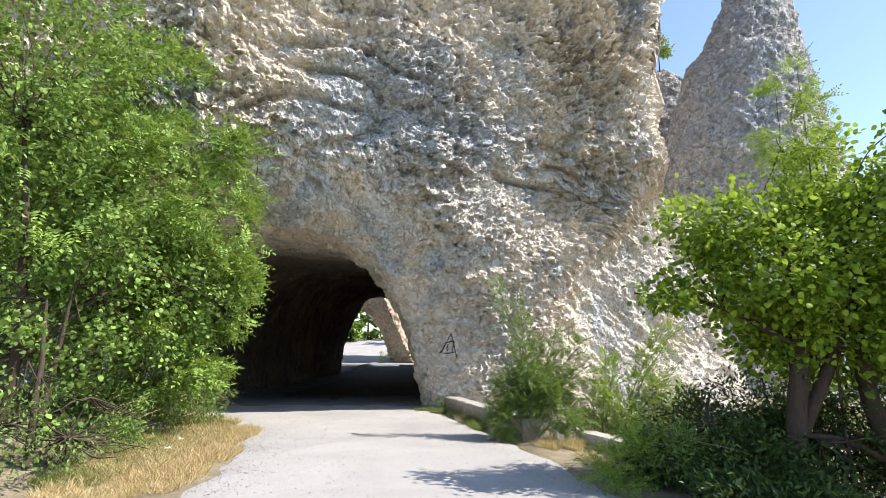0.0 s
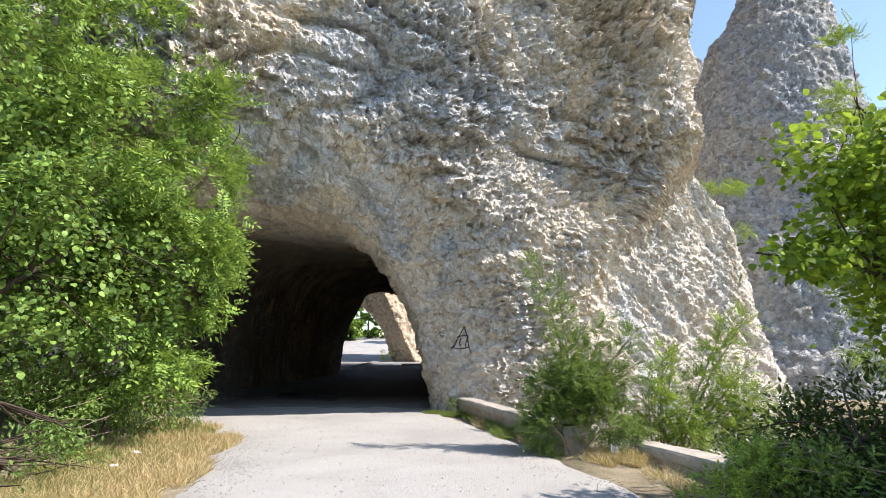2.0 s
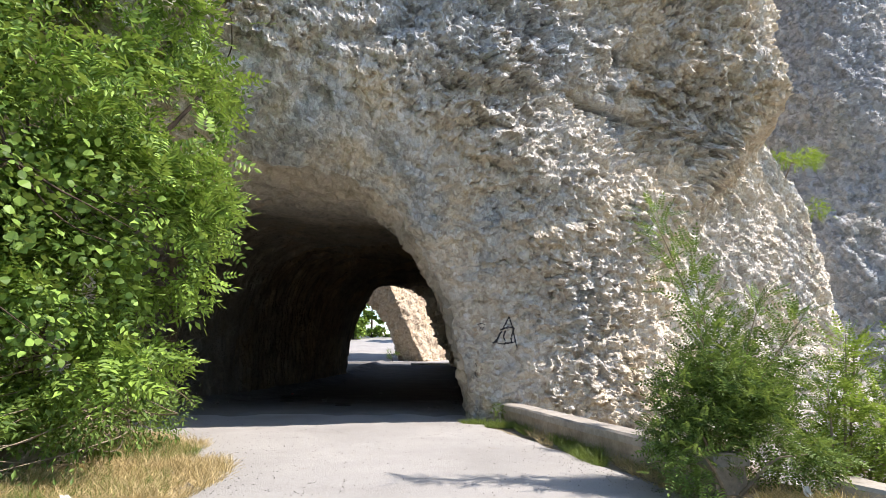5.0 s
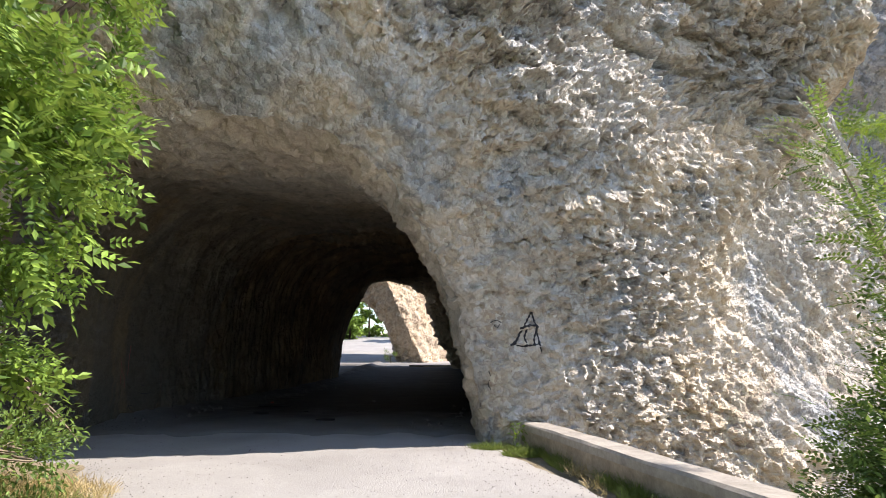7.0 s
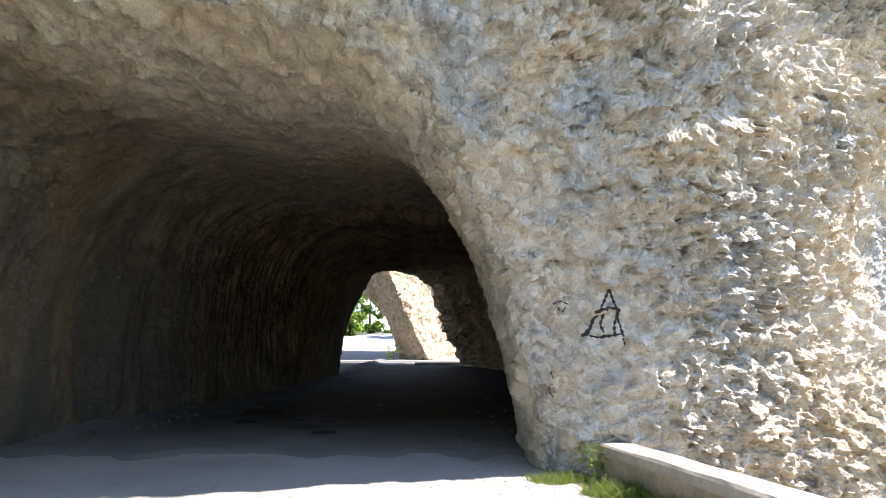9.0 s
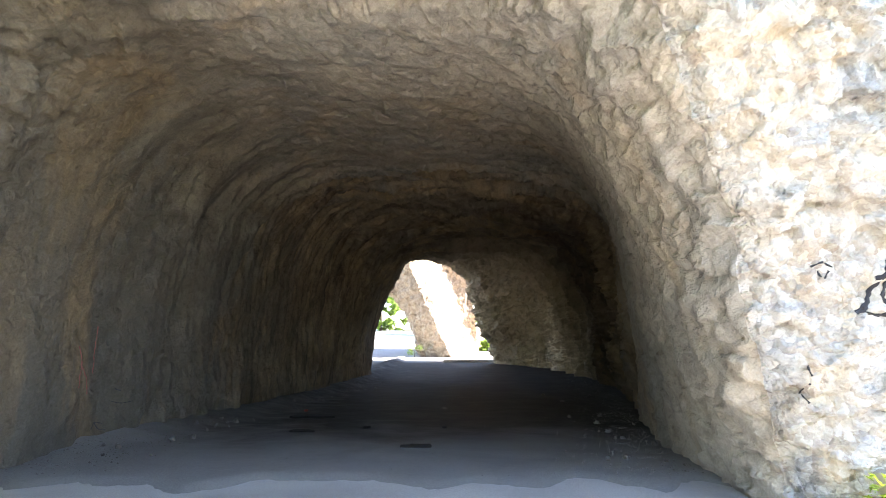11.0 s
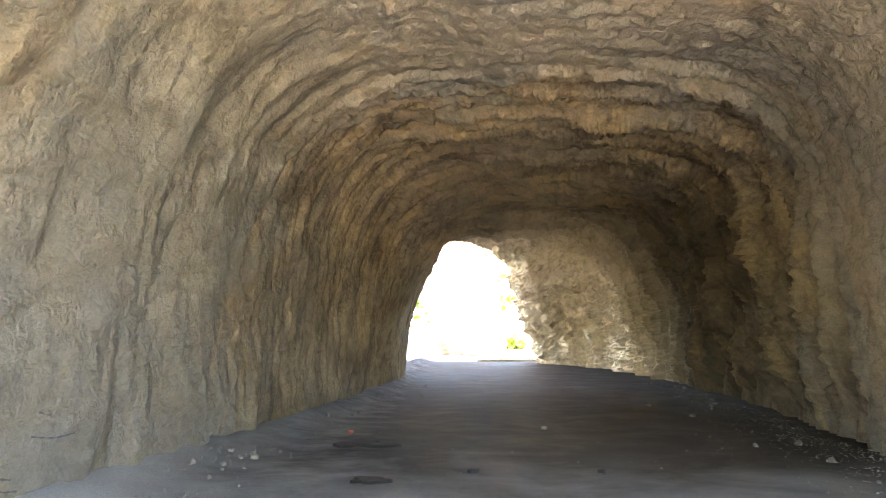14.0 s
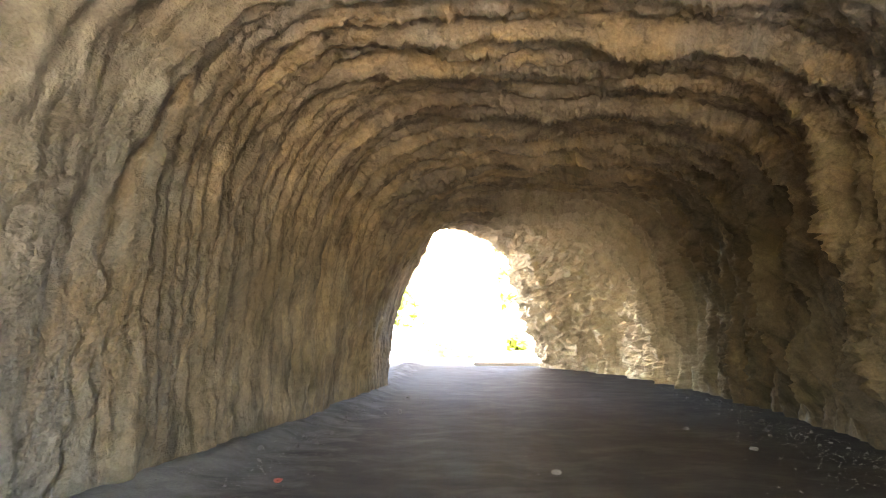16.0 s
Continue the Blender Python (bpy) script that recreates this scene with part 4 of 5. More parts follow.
plant("tree", "broad-leaved bushy tree with dull green leaves beside the road", "tree", (-6.6, 6.9, 0.4),
      [("trunk", [(-6.6, 6.9, 0.2), (-6.4, 6.8, 1.6), (-6.4, 6.6, 3.6), (-6.9, 6.8, 5.6)], [0.10, 0.08, 0.06, 0.03]),
       ("trunk", [(-5.7, 6.4, 0.1), (-5.6, 6.5, 1.2), (-5.5, 6.6, 2.6)], [0.06, 0.05, 0.02]),
       ("trunk", [(-5.2, 5.7, 0.1), (-5.4, 6.0, 1.3), (-5.6, 6.2, 2.4)], [0.05, 0.04, 0.02]),
       ("branch", [(-6.4, 6.8, 1.5), (-5.6, 7.4, 2.6), (-5.0, 7.9, 3.2)], [0.05, 0.04, 0.015])],
      [([(-6.2, 7.2, 3.7, 1.7, 1.7, 2.0, 9000), (-6.9, 7.4, 6.4, 1.6, 1.6, 2.3, 6000), (-5.4, 8.5, 2.4, 1.2, 1.2, 1.2, 5000), (-5.9, 6.2, 1.5, 1.1, 1.2, 0.9, 1300),
         (-7.4, 6.4, 2.6, 1.2, 1.4, 1.4, 1800)], BROAD, leaf_broad, (0.6, 1.2)),
       ([(-6.2, 6.6, 4.8, 1.8, 1.7, 2.2, 1500)], FROND, leaf_left, (0.7, 1.2))], 5, bark, "roadside trees", 120)
plant("shrub", "twiggy half-bare shrub at the road's edge", "shrub", (-5.3, 5.0, 0.1),
      [("stem", [(-5.3, 5.0, 0.0), (-5.2, 5.1, 0.7), (-5.0, 5.2, 1.5)], [0.03, 0.02, 0.008]),
       ("stem", [(-5.5, 4.9, 0.0), (-5.8, 4.9, 0.9), (-5.9, 4.9, 1.9)], [0.03, 0.02, 0.008]),
       ("stem", [(-4.9, 5.6, 0.0), (-4.7, 5.7, 0.5), (-4.5, 5.8, 1.0)], [0.025, 0.015, 0.006])],
      [([(-5.0, 5.5, 0.55, 0.8, 1.0, 0.5, 1300), (-5.7, 4.7, 1.3, 0.8, 0.8, 0.8, 500), (-4.9, 6.6, 0.45, 0.6, 0.8, 0.4, 1200)], SLIM, leaf_shrub, (0.6, 1.1))], 7, bark, "roadside shrubs", 170)
plant("shrub", "small tree clinging to the far rock needle", "shrub", (15.1, 33.4, 21.4),
      [("stem", [(15.1, 33.4, 20.5), (15.1, 33.3, 22.4)], [0.06, 0.03])],
      [([(15.1, 33.3, 22.8, 0.9, 0.8, 0.9, 900)], BROAD, leaf_left, (1.2, 2.0))], 16, bark, "", 10)
plant("shrub", "low tangled green shrub at the tunnel mouth", "shrub", (-5.9, 11.6, 0.1),
      [("stem", [(-5.9, 11.6, 0.0), (-5.7, 11.6, 0.6), (-5.4, 11.8, 1.1)], [0.03, 0.02, 0.008]),
       ("stem", [(-5.9, 11.6, 0.0), (-6.2, 11.5, 0.8), (-6.4, 11.4, 1.5)], [0.03, 0.02, 0.008])],
      [([(-5.6, 11.6, 0.55, 0.9, 0.8, 0.5, 2600), (-6.6, 11.6, 1.3, 1.1, 1.0, 0.9, 2600), (-5.2, 9.6, 0.75, 0.75, 0.9, 0.55, 2200),
         (-5.6, 8.0, 0.8, 0.8, 0.9, 0.6, 2200)], SLIM, leaf_shrub, (0.6, 1.2))], 6, bark_pale, "roadside shrubs", 80)
# last three crown clumps lie out of view, added to shade the undergrowth
plant("tree", "spreading tree with bright rounded leaves and dark forked trunks", "tree", (4.93, 5.04, -0.67),
      [("trunk", [(4.58, 5.04, -1.2), (4.63, 5.04, 0.46), (4.84, 5.04, 1.59), (4.76, 4.95, 2.98)], [0.148, 0.122, 0.104, 0.035]),
       ("trunk", [(5.89, 5.13, -1.37), (5.85, 5.13, 0.46), (5.63, 5.13, 1.24), (5.71, 5.22, 3.33)], [0.139, 0.122, 0.096, 0.035]),
       ("branch", [(4.67, 5.04, 0.54), (5.19, 5.13, 1.33), (5.54, 4.95, 2.28)], [0.087, 0.078, 0.044]),
       ("branch", [(5.8, 5.13, 0.72), (6.5, 4.95, 1.33), (7.37, 4.95, 2.11)], [0.078, 0.061, 0.026]),
       ("branch", [(4.84, 5.04, 1.67), (3.89, 4.95, 2.2), (2.76, 4.82, 2.33)], [0.052, 0.03, 0.009]),
       ("branch", [(5.85, 5.13, 0.28), (5.19, 5.04, 0.59), (4.67, 4.95, 0.63)], [0.052, 0.044, 0.026])],
      [([(5.2, 5.3, 1.75, 1.1, 0.7, 0.42, 2000), (4.84, 4.95, 2.76, 1.09, 0.87, 0.87, 4680), (6.15, 5.13, 3.24, 1.3, 1.13, 1.17, 5980), (3.8, 4.87, 3.15, 0.61, 0.35, 0.43, 624), (3.06, 4.82, 2.33, 0.48, 0.26, 0.17, 390), (7.72, 5.48, 3.15, 1.3, 1.22, 1.3, 3380), (3.63, 4.87, 2.54, 0.61, 0.26, 0.3, 546), (5.63, 5.48, 1.85, 1.22, 0.78, 0.43, 1690), (7.02, 5.48, 1.76, 1.13, 0.78, 0.61, 1560), (7.89, 4.26, 3.94, 1.65, 1.48, 1.04, 11700), (9.63, 3.91, 4.89, 1.74, 1.48, 1.3, 10400), (6.93, 3.82, 2.46, 0.96, 1.04, 1.13, 7800)], BROAD, leaf_right, (0.65, 1.1))], 8, bark, "", 70)
plant("shrub", "undergrowth beneath the spreading tree, its green darkened for shade", "shrub", (3.89, 5.13, -0.15),
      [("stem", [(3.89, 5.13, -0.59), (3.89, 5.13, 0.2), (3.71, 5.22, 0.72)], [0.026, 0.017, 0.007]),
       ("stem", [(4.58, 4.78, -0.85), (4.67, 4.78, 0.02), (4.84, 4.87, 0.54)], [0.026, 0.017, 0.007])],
      [([(3.32, 5.39, 0.15, 0.48, 0.78, 0.25, 3840), (4.06, 5.13, 0.28, 0.78, 0.78, 0.34, 5040), (5.63, 5.74, -0.02, 1.22, 0.52, 0.4, 4560), (4.32, 6.52, 0.41, 0.87, 0.7, 0.51, 4320), (3.71, 4.0, 0.06, 0.61, 0.7, 0.28, 3120), (4.93, 4.08, -0.2, 0.78, 0.7, 0.28, 2640), (6.67, 7.04, 0.5, 1.39, 0.78, 0.68, 4320), (5.5, 5.6, 0.35, 1.0, 0.7, 0.5, 3600), (6.6, 5.3, 0.6, 1.0, 0.8, 0.7, 3600), (4.9, 6.4, 0.8, 1.0, 0.6, 0.6, 2600)], SLIM, leaf_under_shaded, (0.7, 1.3))], 9, bark, "roadside shrubs", 70)
locust("young feathery locust shrub growing by the low wall", (1.95, 9.25, 0.0),
       [[(1.95, 9.25, 0.0), (1.98, 9.2, 0.9), (1.85, 9.2, 1.9), (1.44, 9.2, 3.07)], [(2.0, 9.3, 0.0), (2.05, 9.3, 1.2), (1.9, 9.3, 2.66)], [(2.05, 9.3, 0.0), (2.3, 9.3, 1.1), (2.64, 9.3, 2.06)],
        [(2.1, 9.3, 0.0), (2.5, 9.3, 1.1), (3.13, 9.3, 1.9)], [(1.95, 9.2, 0.0), (1.75, 9.1, 0.7), (1.58, 9.1, 1.25)], [(1.95, 9.1, 0.0), (1.7, 8.95, 0.4), (1.5, 8.9, 0.5)],
        [(2.1, 9.1, 0.0), (2.4, 8.95, 0.4), (2.75, 8.9, 0.45)], [(2.1, 9.3, 0.0), (2.6, 9.4, 0.9), (3.12, 9.4, 1.33)]],
       [(2.1, 9.2, 0.8, 0.62, 0.5, 0.55, 900), (2.55, 9.1, 0.55, 0.55, 0.45, 0.4, 620), (1.75, 9.05, 0.45, 0.36, 0.35, 0.36, 330), (2.2, 9.25, 1.4, 0.42, 0.35, 0.4, 380)], 11, leaf_shrub)
locust("pale green locust saplings spreading behind the low wall", (3.5, 9.6, -0.1),
       [[(3.5, 9.6, -0.3), (3.55, 9.5, 0.8), (3.63, 9.4, 1.64)], [(3.5, 9.6, -0.3), (3.7, 9.6, 0.8), (3.85, 9.6, 1.56)], [(3.6, 9.6, -0.3), (4.2, 9.5, 1.0), (4.72, 9.5, 2.08)],
        [(3.7, 9.6, -0.3), (4.4, 9.5, 1.2), (5.05, 9.4, 2.16)], [(3.7, 9.6, -0.3), (4.4, 9.5, 0.7), (5.0, 9.4, 1.33)], [(3.7, 9.6, -0.3), (4.5, 9.5, 0.5), (5.26, 9.4, 0.95)],
        [(3.7, 9.5, -0.3), (4.5, 9.3, 0.3), (5.3, 9.3, 0.57)], [(3.4, 9.5, -0.3), (3.3, 9.4, 0.5), (3.35, 9.4, 1.1)]],
       [(3.7, 9.5, 0.5, 0.6, 0.45, 0.45, 480), (4.35, 9.5, 0.6, 0.6, 0.45, 0.45, 420), (5.0, 9.2, 0.2, 0.6, 0.5, 0.3, 300)], 12, leaf_locust)
plant("shrub", "pale green feathery weeds sprawling over the low wall", "shrub", (2.95, 5.5, 0.0),
      [("stem", [(2.95, 5.5, 0.0), (2.9, 5.5, 0.3), (2.8, 5.4, 0.6)], [0.015, 0.01, 0.004]),
       ("stem", [(2.95, 5.8, 0.0), (3.0, 5.9, 0.3), (3.1, 6.0, 0.55)], [0.015, 0.01, 0.004])],
      [([(2.6, 5.1, 0.2, 0.3, 0.6, 0.28, 500), (2.95, 5.4, 0.32, 0.35, 0.5, 0.22, 300)], FROND_FINE, leaf_locust, (0.5, 0.9)),
       ([(3.2, 5.1, 0.42, 0.45, 0.7, 0.3, 1700)], SLIM, leaf_shrub, (0.6, 1.1))], 15, bark_pale, "roadside shrubs", 30)
plant("tree", "tall thin feathery sapling rising through the spreading tree", "tree", (5.25, 5.0, -0.6),
      [("trunk", [(5.25, 5.0, -1.2), (5.25, 5.0, 2.0), (5.25, 5.0, 5.4)], [0.022, 0.016, 0.004])],
      [([(5.25, 5.0, 4.0, 0.30, 0.28, 0.55, 130), (5.25, 5.0, 4.7, 0.22, 0.2, 0.5, 110), (5.25, 5.0, 5.25, 0.12, 0.12, 0.3, 50)], FROND_FINE, leaf_right, (0.8, 1.2))], 17, bark, "", 0)
plant("tree", "slender feathery sapling on the slope before the pinnacle", "tree", (8.6, 10.8, -3.0),
      [("trunk", [(8.6, 10.8, -4.0), (8.6, 10.8, 2.0), (8.55, 10.8, 6.6)], [0.09, 0.06, 0.01])],
      [([(8.6, 10.8, 4.6, 0.7, 0.6, 1.6, 700), (8.6, 10.8, 6.8, 0.4, 0.4, 1.5, 380), (8.6, 10.8, 2.2, 1.0, 0.9, 1.5, 800)], FROND_FINE, leaf_right, (0.9, 1.4))], 13, bark, "", 30)
plant("weed", "small leafy green weed at the foot of the rock", "plant", (0.2, 15.95, 0.0),
      [("stem", [(0.2, 15.95, 0.0), (0.2, 15.93, 0.2), (0.22, 15.9, 0.42)], [0.008, 0.006, 0.003])],
      [([(0.2, 15.93, 0.22, 0.09, 0.09, 0.2, 70)], SLIM, leaf_right, (0.7, 1.1))], 18, bark_pale, "", 0)
plant("shrub", "small green bush rooted on the rock ledge", "shrub", (10.4, 20.9, 7.4),
      [("stem", [(10.4, 21.2, 7.0), (10.4, 20.4, 7.75)], [0.03, 0.01])],
      [([(10.3, 20.25, 7.8, 0.75, 0.4, 0.25, 420), (9.7, 20.1, 7.95, 0.35, 0.3, 0.2, 120), (11.1, 20.6, 6.2, 0.25, 0.25, 0.3, 90)], FROND_FINE, leaf_right, (0.7, 1.1))], 14, bark_pale, "", 8)
for i, (x, y, w, h, n) in enumerate([(-17, 78, 3.5, 4.5, 3500), (-21, 84, 5, 7, 3500), (-12, 83, 4.5, 5.5, 3500), (-6.5, 86, 4.5, 6, 3000), (-16.5, 70, 1.8, 1.8, 1500), (-13.5, 76.5, 2.0, 2.2, 1500), (-1.5, 72.5, 2.8, 8.0, 3000), (0.1, 59.5, 0.5, 0.6, 500)]):
    z = float(land(x, y))
    plant("tree", "green roadside tree far beyond the rock arch", "tree", (x, y, z),
          [("trunk", [(x, y, z - 0.3), (x, y, z + h)], [0.2, 0.08])],
          [([(x, y, z + h * 0.55, w, w * 0.8, h * 0.6, n)], round_leaf(0.36, 0.3), leaf_left, (0.7, 1.3))], 20 + i, bark, "trees beyond the arch", 0)
plant("shrub", "small green bush at the foot of the far arch", "shrub", (-5.9, 53.2, 1.4),
      [("stem", [(-5.9, 53.2, 1.2), (-5.9, 53.2, 1.9)], [0.03, 0.01])],
      [([(-5.95, 53.2, 1.8, 0.5, 0.4, 0.45, 500)], SLIM, leaf_shrub, (0.9, 1.5))], 30, bark, "", 10)


# ---- grass ----
def grass(name, label, spots, mat, seed, height=(0.12, 0.4), lean=0.5):
    """Blades in patches: spots are (x, y, rx, ry, number)."""
    rng = np.random.RandomState(seed)
    ps = []
    for x, y, rx, ry, n in spots:
        a, r = rng.rand(n) * 2 * math.pi, rng.rand(n) ** 0.6
        q = np.stack([x + np.cos(a) * r * rx, y + np.sin(a) * r * ry], -1)
        ps.append(q[perlin(np.c_[q * 2.2, np.full(n, seed)]) > -0.18])
    q = np.concatenate(ps)
    n = len(q)
    z = land(q[:, 0], q[:, 1]) - 0.02
    h = rng.uniform(*height, n) * (0.7 + 0.8 * np.clip(perlin(np.c_[q * 1.3, z]) + 0.5, 0, 1))
    d = rng.normal(size=(n, 3)) * (lean, lean, 0) + (0, 0, 1)
    d /= np.linalg.norm(d, axis=1, keepdims=True)
    side = np.cross(d, rng.normal(size=(n, 3)))
    side /= np.linalg.norm(side, axis=1, keepdims=True)
    w = rng.uniform(0.0018, 0.0042, n)[:, None]
    base = np.c_[q, z]
    bend = rng.normal(size=(n, 3)) * (0.3, 0.3, 0) - (0, 0, 0.12)
    mid = base + d * h[:, None] * 0.55
    tip = base + (d + bend * 0.6) * h[:, None]
    v = np.stack([base - side * w, base + side * w, mid + side * w * 0.8, mid - side * w * 0.8, tip], 1)
    k = np.arange(n)[:, None] * 5
    f = np.concatenate([k + [0, 1, 2], k + [0, 2, 3], k + [3, 2, 4]])
    ob = put(name, mesh_from(name, v.reshape(-1, 3), f, False), mat)
    return tagged(ob, label, "grass", kind="stuff")


grass("dry_grass", "straw-coloured dry grass along the road's edge", [(-4.0, 7.2, 1.0, 1.6, 15000), (-4.5, 9.6, 1.0, 1.6, 15000), (-5.6, 12.0, 0.9, 0.9, 5000), (-3.6, 5.4, 0.8, 1.4, 7000),
      (2.45, 8.5, 0.42, 0.5, 3500), (1.55, 10.6, 0.22, 1.4, 1500), (0.75, 13.8, 0.18, 1.4, 700), (2.7, 6.6, 0.25, 1.2, 900)], straw, 41, (0.05, 0.24), 0.8)
grass("green_grass", "green grass and weeds at the road's edge", [(-4.7, 8.6, 0.9, 1.6, 9000), (-5.5, 11.4, 0.9, 0.9, 6000), (-4.3, 6.2, 0.7, 1.3, 5000),
      (-0.25, 15.75, 0.42, 0.22, 1500), (0.25, 15.2, 0.40, 0.25, 1300), (0.62, 14.6, 0.16, 0.9, 1600), (1.12, 12.3, 0.26, 1.6, 5000), (1.7, 10.6, 0.24, 1.0, 2200)], grass_green, 42, (0.05, 0.22), 0.8)


# ---- writing and marks on the rock ----
def stroke(points, start, way, width, mat, parent, name="stroke"):
    """A painted line: points on the plane through start are thrown along way on to the rock."""
    pts = np.array(points, float)
    d = np.concatenate([[0], np.cumsum(np.linalg.norm(np.diff(pts, axis=0), axis=1))])
    n = max(3, int(d[-1] / 0.02))
    line = np.stack([np.interp(np.linspace(0, d[-1], n), d, pts[:, c]) for c in range(3)], -1)
    way = Vector(way)
    hits = []
    for q in line:
        ok, place, normal, _ = rock.ray_cast(Vector(q), way)
        if ok:
            hits.append(place - way * 0.006)
    if len(hits) < 3:
        return None
    hits = np.array([h[:] for h in hits])
    k = np.ones(3) / 3
    hits[1:-1] = np.stack([np.convolve(hits[:, c], k, "valid") for c in range(3)], -1)
    along = np.gradient(hits, axis=0)
    side = np.cross(along, np.array(way))
    side /= np.linalg.norm(side, axis=1, keepdims=True) + 1e-9
    w = width * (0.8 + 0.4 * np.sin(np.arange(len(hits)) * 1.7))[:, None]
    back = np.array(way) * 0.012
    g = np.stack([hits - side * w + back, hits - side * w, hits + side * w, hits + side * w + back], 1)
    return put(name, mesh_from(name, g.reshape(-1, 3), grid_faces(len(g), 4)), mat, parent)


def face_mark(u, w):
    """A place before the rock face from the scrawl's own small grid."""
    return (0.533 + (u - 1084) * 0.0078, 12.0, 2.25 - (w - 542) * 0.0080)


scrawl = tagged(new("graffiti"), "black spray-painted scrawl on the pale rock", "graffiti")
for line in ([(1080, 528), (1062, 560), (1040, 602)], [(1080, 528), (1090, 562), (1095, 590), (1102, 622)], [(1034, 600), (1060, 606), (1098, 600)],
             [(1052, 566), (1075, 558), (1094, 560)], [(1072, 560), (1062, 585), (1070, 604)], [(1030, 604), (1046, 590), (1056, 566)], [(1094, 560), (1084, 590), (1086, 604)]):
    stroke([face_mark(*q) for q in line], None, (0, 1, 0), 0.019, spray_black, scrawl)
small = tagged(new("graffiti"), "faint small dark spray mark on the rock", "graffiti")
for line in ([(984, 552), (998, 546), (1010, 552)], [(992, 556), (999, 566), (1006, 556)], [(980, 660), (984, 672)], [(982, 680), (978, 692), (985, 702)]):
    stroke([face_mark(*q) for q in line], None, (0, 1, 0), 0.009, spray_black, small)
red_paint = plain("red_spray", (0.20, 0.075, 0.065), 0.8, 9, 0.3)
red = tagged(new("graffiti"), "faded red spray lines on the tunnel wall", "graffiti")
for line in ([(20.42, 1.85), (20.46, 1.5), (20.44, 1.15)], [(20.05, 1.55), (20.15, 1.3), (20.1, 0.95)], [(20.12, 1.3), (20.28, 1.1), (20.36, 0.85)]):
    stroke([(-6.0, a - 0.95, b) for a, b in line], None, (-1, 0, 0), 0.010, red_paint, red)

scratch = tagged(new("graffiti"), "thin black scrawls low on the tunnel wall", "graffiti")
for line in ([(19.98, 0.33), (20.14, 0.42), (20.28, 0.38)], [(20.14, 0.42), (20.2, 0.30), (20.35, 0.28)], [(20.41, 0.70), (20.6, 0.66), (20.81, 0.68)], [(20.42, 0.9), (20.55, 0.86)]):
    stroke([(-6.0, a - 0.4, c) for a, c in line], None, (-1, 0, 0), 0.008, spray_black, scratch)


# ---- loose stones, pebbles and litter ----
def stone_mesh(seed):
    bm = bmesh.new()
    bmesh.ops.create_icosphere(bm, subdivisions=2, radius=1)
    for v in bm.verts:
        c = v.co.normalized()
        v.co = c * (0.8 + 0.45 * noise.noise(c * 1.6 + Vector((seed * 7, 0, 0))) + 0.15 * noise.noise(c * 4 + Vector((0, seed * 3, 0))))
        v.co.z *= 0.7
    me = bpy.data.meshes.new("stone")
    bm.to_mesh(me)
    bm.free()
    me.materials.append(stone_mat)
    return me


rng = np.random.RandomState(77)
shapes = [stone_mesh(i) for i in range(6)]


def wall_left(y):
    return np.interp(y, [18, 20, 23, 26, 30, 35], [-8.7, -8.65, -8.3, -7.9, -7.3, -6.7])


def wall_right(y):
    return np.interp(y, [17, 19, 21.5, 25.6, 30.5, 36.5], [-0.7, -0.4, 0.1, 1.2, 2.1, 2.2])


for i in range(90):
    y = rng.uniform(18, 34)
    if i % 2:
        x = wall_left(y) + 0.1 + abs(rng.normal()) * 0.55
    else:
        x = wall_right(y) - 0.1 - abs(rng.normal()) * 0.7
    r = 0.025 + 0.045 * rng.rand() ** 2
    st = new("stone", shapes[i % 6])
    st.matrix_world = Matrix.Translation((x, y, float(land(-3, y)) + 0.085 + r * 0.3 + (0.15 * math.exp(-((x - wall_left(y) + 0.2) / 0.45) ** 2) if i % 2 else 0))) @ Euler((rng.rand(), rng.rand(), rng.rand() * 6)).to_matrix().to_4x4() @ Matrix.Scale(r, 4)
    tagged(st, "small pale loose stone on the tunnel floor", "stone", "loose stones in the tunnel")
pale = new("stone", shapes[2])
pale.matrix_world = Matrix.Translation((-3.57, 25.27, 0.12)) @ Matrix.Scale(0.075, 4)
tagged(pale, "pale fist-sized stone lying on the tunnel floor", "stone", "loose stones in the tunnel")


def gravel(name, label, xs_, ys_, zs_, sizes, seed):
    """Grit joined into one mesh of small tetrahedra-like chips."""
    r = np.random.RandomState(seed)
    n = len(xs_)
    base = np.array([[1, 0, -0.3], [-0.5, 0.87, -0.3], [-0.5, -0.87, -0.3], [0.1, 0.1, 0.6]])
    f = np.array([[0, 1, 3], [1, 2, 3], [2, 0, 3], [0, 2, 1]])
    a = r.rand(n) * 6.28
    rot = np.stack([np.stack([np.cos(a), -np.sin(a), 0 * a], -1), np.stack([np.sin(a), np.cos(a), 0 * a], -1), np.tile([0.0, 0, 1], (n, 1))], 1)
    v = np.einsum("nij,vj->nvi", rot, base) * sizes[:, None, None] * r.uniform(0.6, 1.3, (n, 4, 1)) + np.stack([xs_, ys_, zs_], -1)[:, None]
    faces = (f[None] + (np.arange(n) * 4)[:, None, None]).reshape(-1, 3)
    return tagged(put(name, mesh_from(name, v.reshape(-1, 3), faces, False), stone_mat), label, "gravel", kind="stuff")


n = 7000
yy = rng.uniform(17.5, 36, n)
side = rng.rand(n)
xx = np.where(side < 0.4, wall_left(yy) + np.abs(rng.normal(size=n)) * 0.45, np.where(side < 0.93, wall_right(yy) - np.abs(rng.normal(size=n)) * 0.7, rng.uniform(-8, 1, n)))
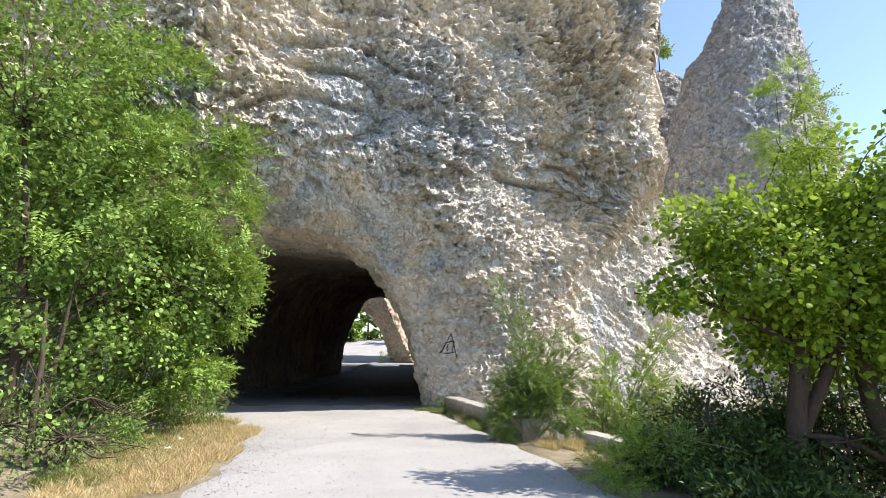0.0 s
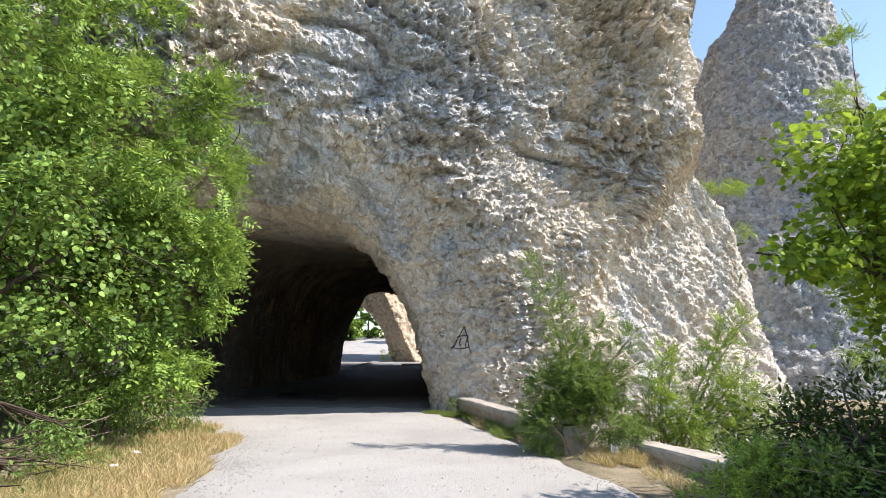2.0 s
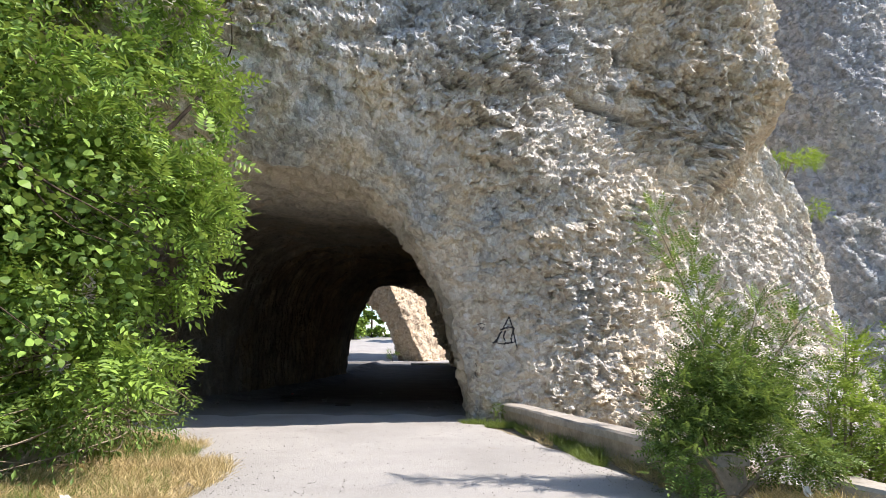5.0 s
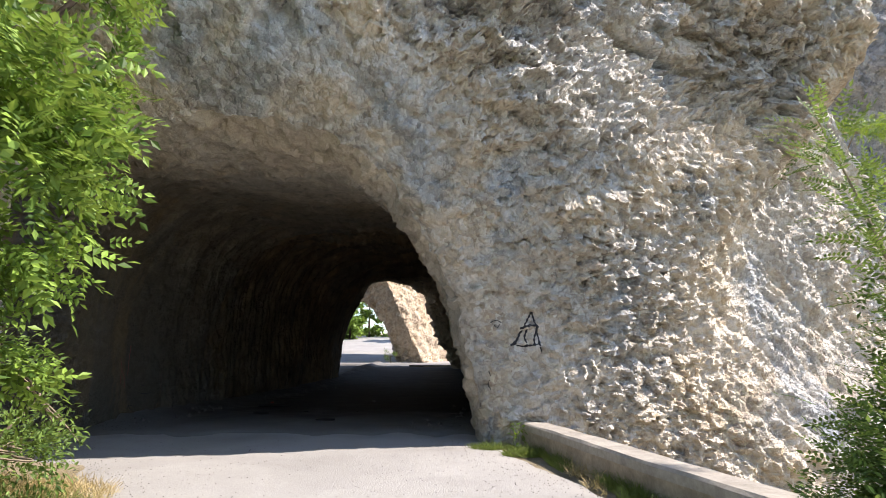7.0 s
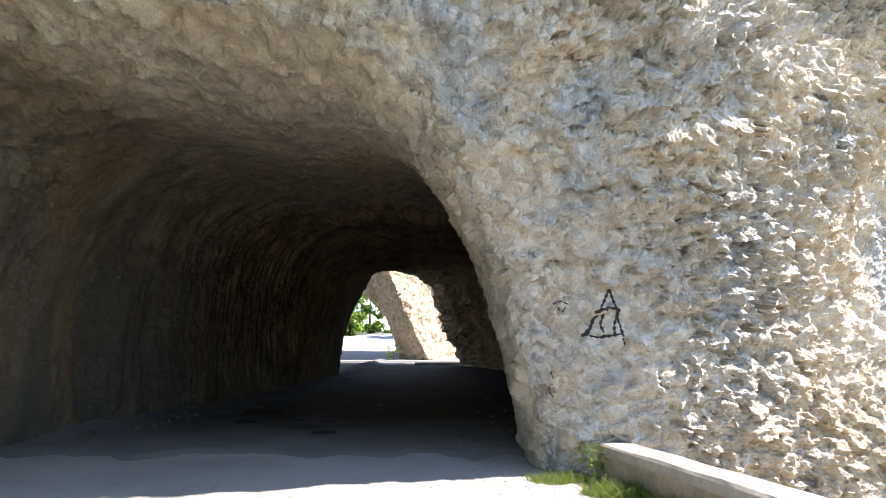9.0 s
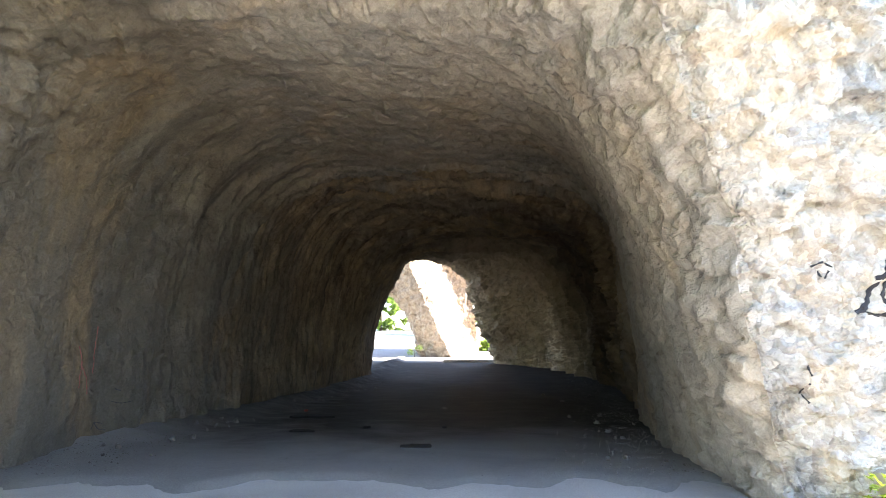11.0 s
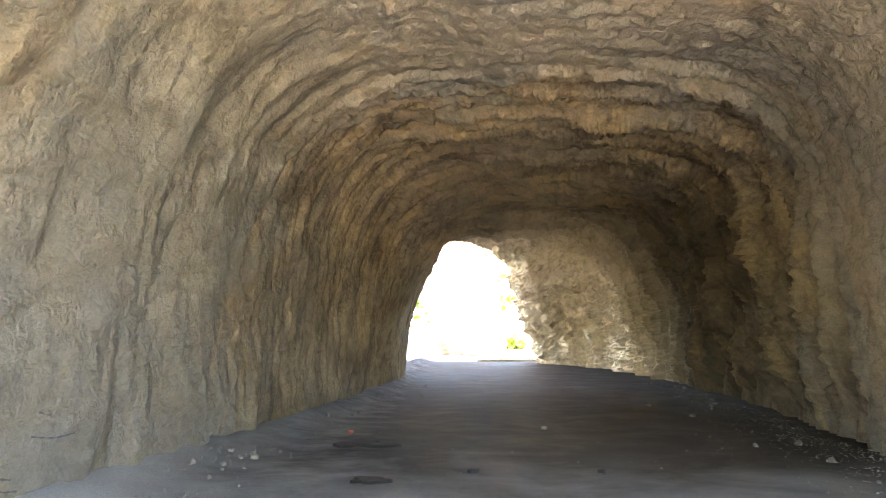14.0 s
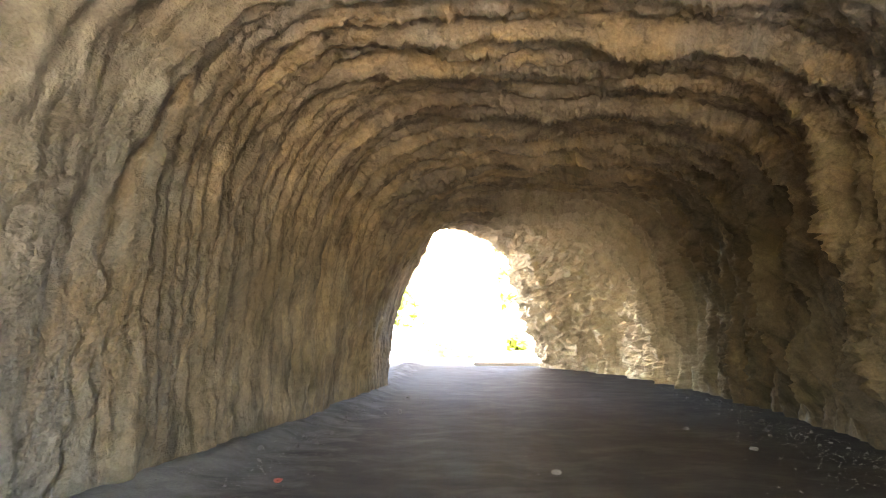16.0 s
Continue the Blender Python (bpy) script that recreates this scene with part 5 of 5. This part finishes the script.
gravel("gravel", "crumbled rock and grit along the tunnel walls", xx, yy, land(0 * yy - 3, yy) + 0.09 + 0.15 * np.exp(-((xx - wall_left(yy) + 0.2) / 0.45) ** 2), 0.005 + 0.016 * rng.rand(n) ** 2, 5)
n = 3500
yy = rng.uniform(4, 16.5, n)
tt = np.where(rng.rand(n) < 0.6, np.abs(rng.normal(size=n)) * 0.08, rng.rand(n))
tt = np.where(rng.rand(n) < 0.5, tt, 1 - tt)
xx = edge_left(yy) * (1 - tt) + edge_right(yy) * tt
gravel("gravel", "fine loose grit scattered on the dusty road", xx, yy, 0 * yy + 0.04, rng.uniform(0.004, 0.012, n), 6)


def litter(loc, size, turn, label):
    """A crumpled scrap of white packaging."""
    bm = bmesh.new()
    bmesh.ops.create_grid(bm, x_segments=8, y_segments=6, size=1)
    for v in bm.verts:
        v.co.x *= size
        v.co.y *= size * 0.55
        v.co.z = size * (0.35 * noise.noise(v.co * 9 / max(size, 0.01) * 0.12) + 0.25 * (v.co.y / size) ** 2)
    bmesh.ops.solidify(bm, geom=bm.faces[:], thickness=0.006)
    me = bpy.data.meshes.new("litter")
    bm.to_mesh(me)
    bm.free()
    ob = put("litter", me, paper_white)
    ob.matrix_world = pose(*loc, *turn)
    return tagged(ob, label, "litter")


litter((2.51, 8.63, 0.13), 0.11, (60, 20, 40), "crumpled white scrap of packaging in the dry grass")
litter((-4.38, 8.33, 0.14), 0.05, (20, 10, 70), "small white paper scrap on the grassy verge")
litter((-4.15, 7.4, 0.12), 0.04, (15, 0, 20), "small white paper scrap on the grassy verge")


# ---- blue railing above the river ----
def railing():
    root = tagged(new("railing"), "blue-painted metal railing above the river", "railing")
    x = 8.0
    ys_ = [4.2 + 0.32 * k for k in range(18)]
    for y in ys_:
        z = float(land(x, y))
        limb("post", [(x, y, z - 0.1), (x, y, z + 0.7), (x, y, z + 1.75)], [0.022, 0.022, 0.022], blue_paint, root, 8)
    for h in (0.5, 1.65):
        limb("rail", [(x, ys_[0] - 0.1, float(land(x, ys_[0])) + h), (x, 7.0, float(land(x, 7.0)) + h), (x, ys_[-1] + 0.1, float(land(x, ys_[-1])) + h)], [0.026] * 3, blue_paint, root, 8)
    return root


railing()


def stain(cx, cy, rx, ry, seed):
    """A thin dried spill lying on the floor."""
    bm = bmesh.new()
    ring = []
    for k in range(48):
        a = 2 * math.pi * k / 48
        q = 0.75 + 0.9 * noise.noise((math.cos(a) * 1.4, math.sin(a) * 1.4, seed))
        ring.append((cx + rx * q * math.cos(a), cy + ry * q * math.sin(a)))
    low = [bm.verts.new((x, y, 0.06)) for x, y in ring]
    top = [bm.verts.new((cx + (x - cx) * 0.96, cy + (y - cy) * 0.96, 0.122)) for x, y in ring]
    bm.faces.new(top)
    for k in range(48):
        bm.faces.new((low[k], low[(k + 1) % 48], top[(k + 1) % 48], top[k]))
    me = bpy.data.meshes.new("stain")
    bm.to_mesh(me)
    bm.free()
    return tagged(put("stain", me, tar), "dark dried tar stain on the tunnel floor", "stain", "stains on the floor")


tar = plain("dried_tar", (0.012, 0.011, 0.01), 0.95, 9, 0.3)
for q in ((-3.9, 19.5, 0.30, 0.13, 1.0), (-5.0, 21.7, 0.07, 0.05, 2.0), (-3.55, 21.7, 0.06, 0.04, 3.0), (-6.6, 23.6, 0.5, 0.3, 4.0), (-6.1, 21.2, 0.3, 0.14, 5.0)):
    stain(*q)
red_cloth = plain("red_scrap", (0.30, 0.07, 0.05), 0.7, 9, 0.3)
scrap = new("litter", shapes[4].copy())
scrap.data.materials[0] = red_cloth
scrap.matrix_world = Matrix.Translation((-6.9, 24.8, 0.12)) @ Matrix.Scale(0.055, 4)
tagged(scrap, "small crumpled red scrap on the tunnel floor", "litter")
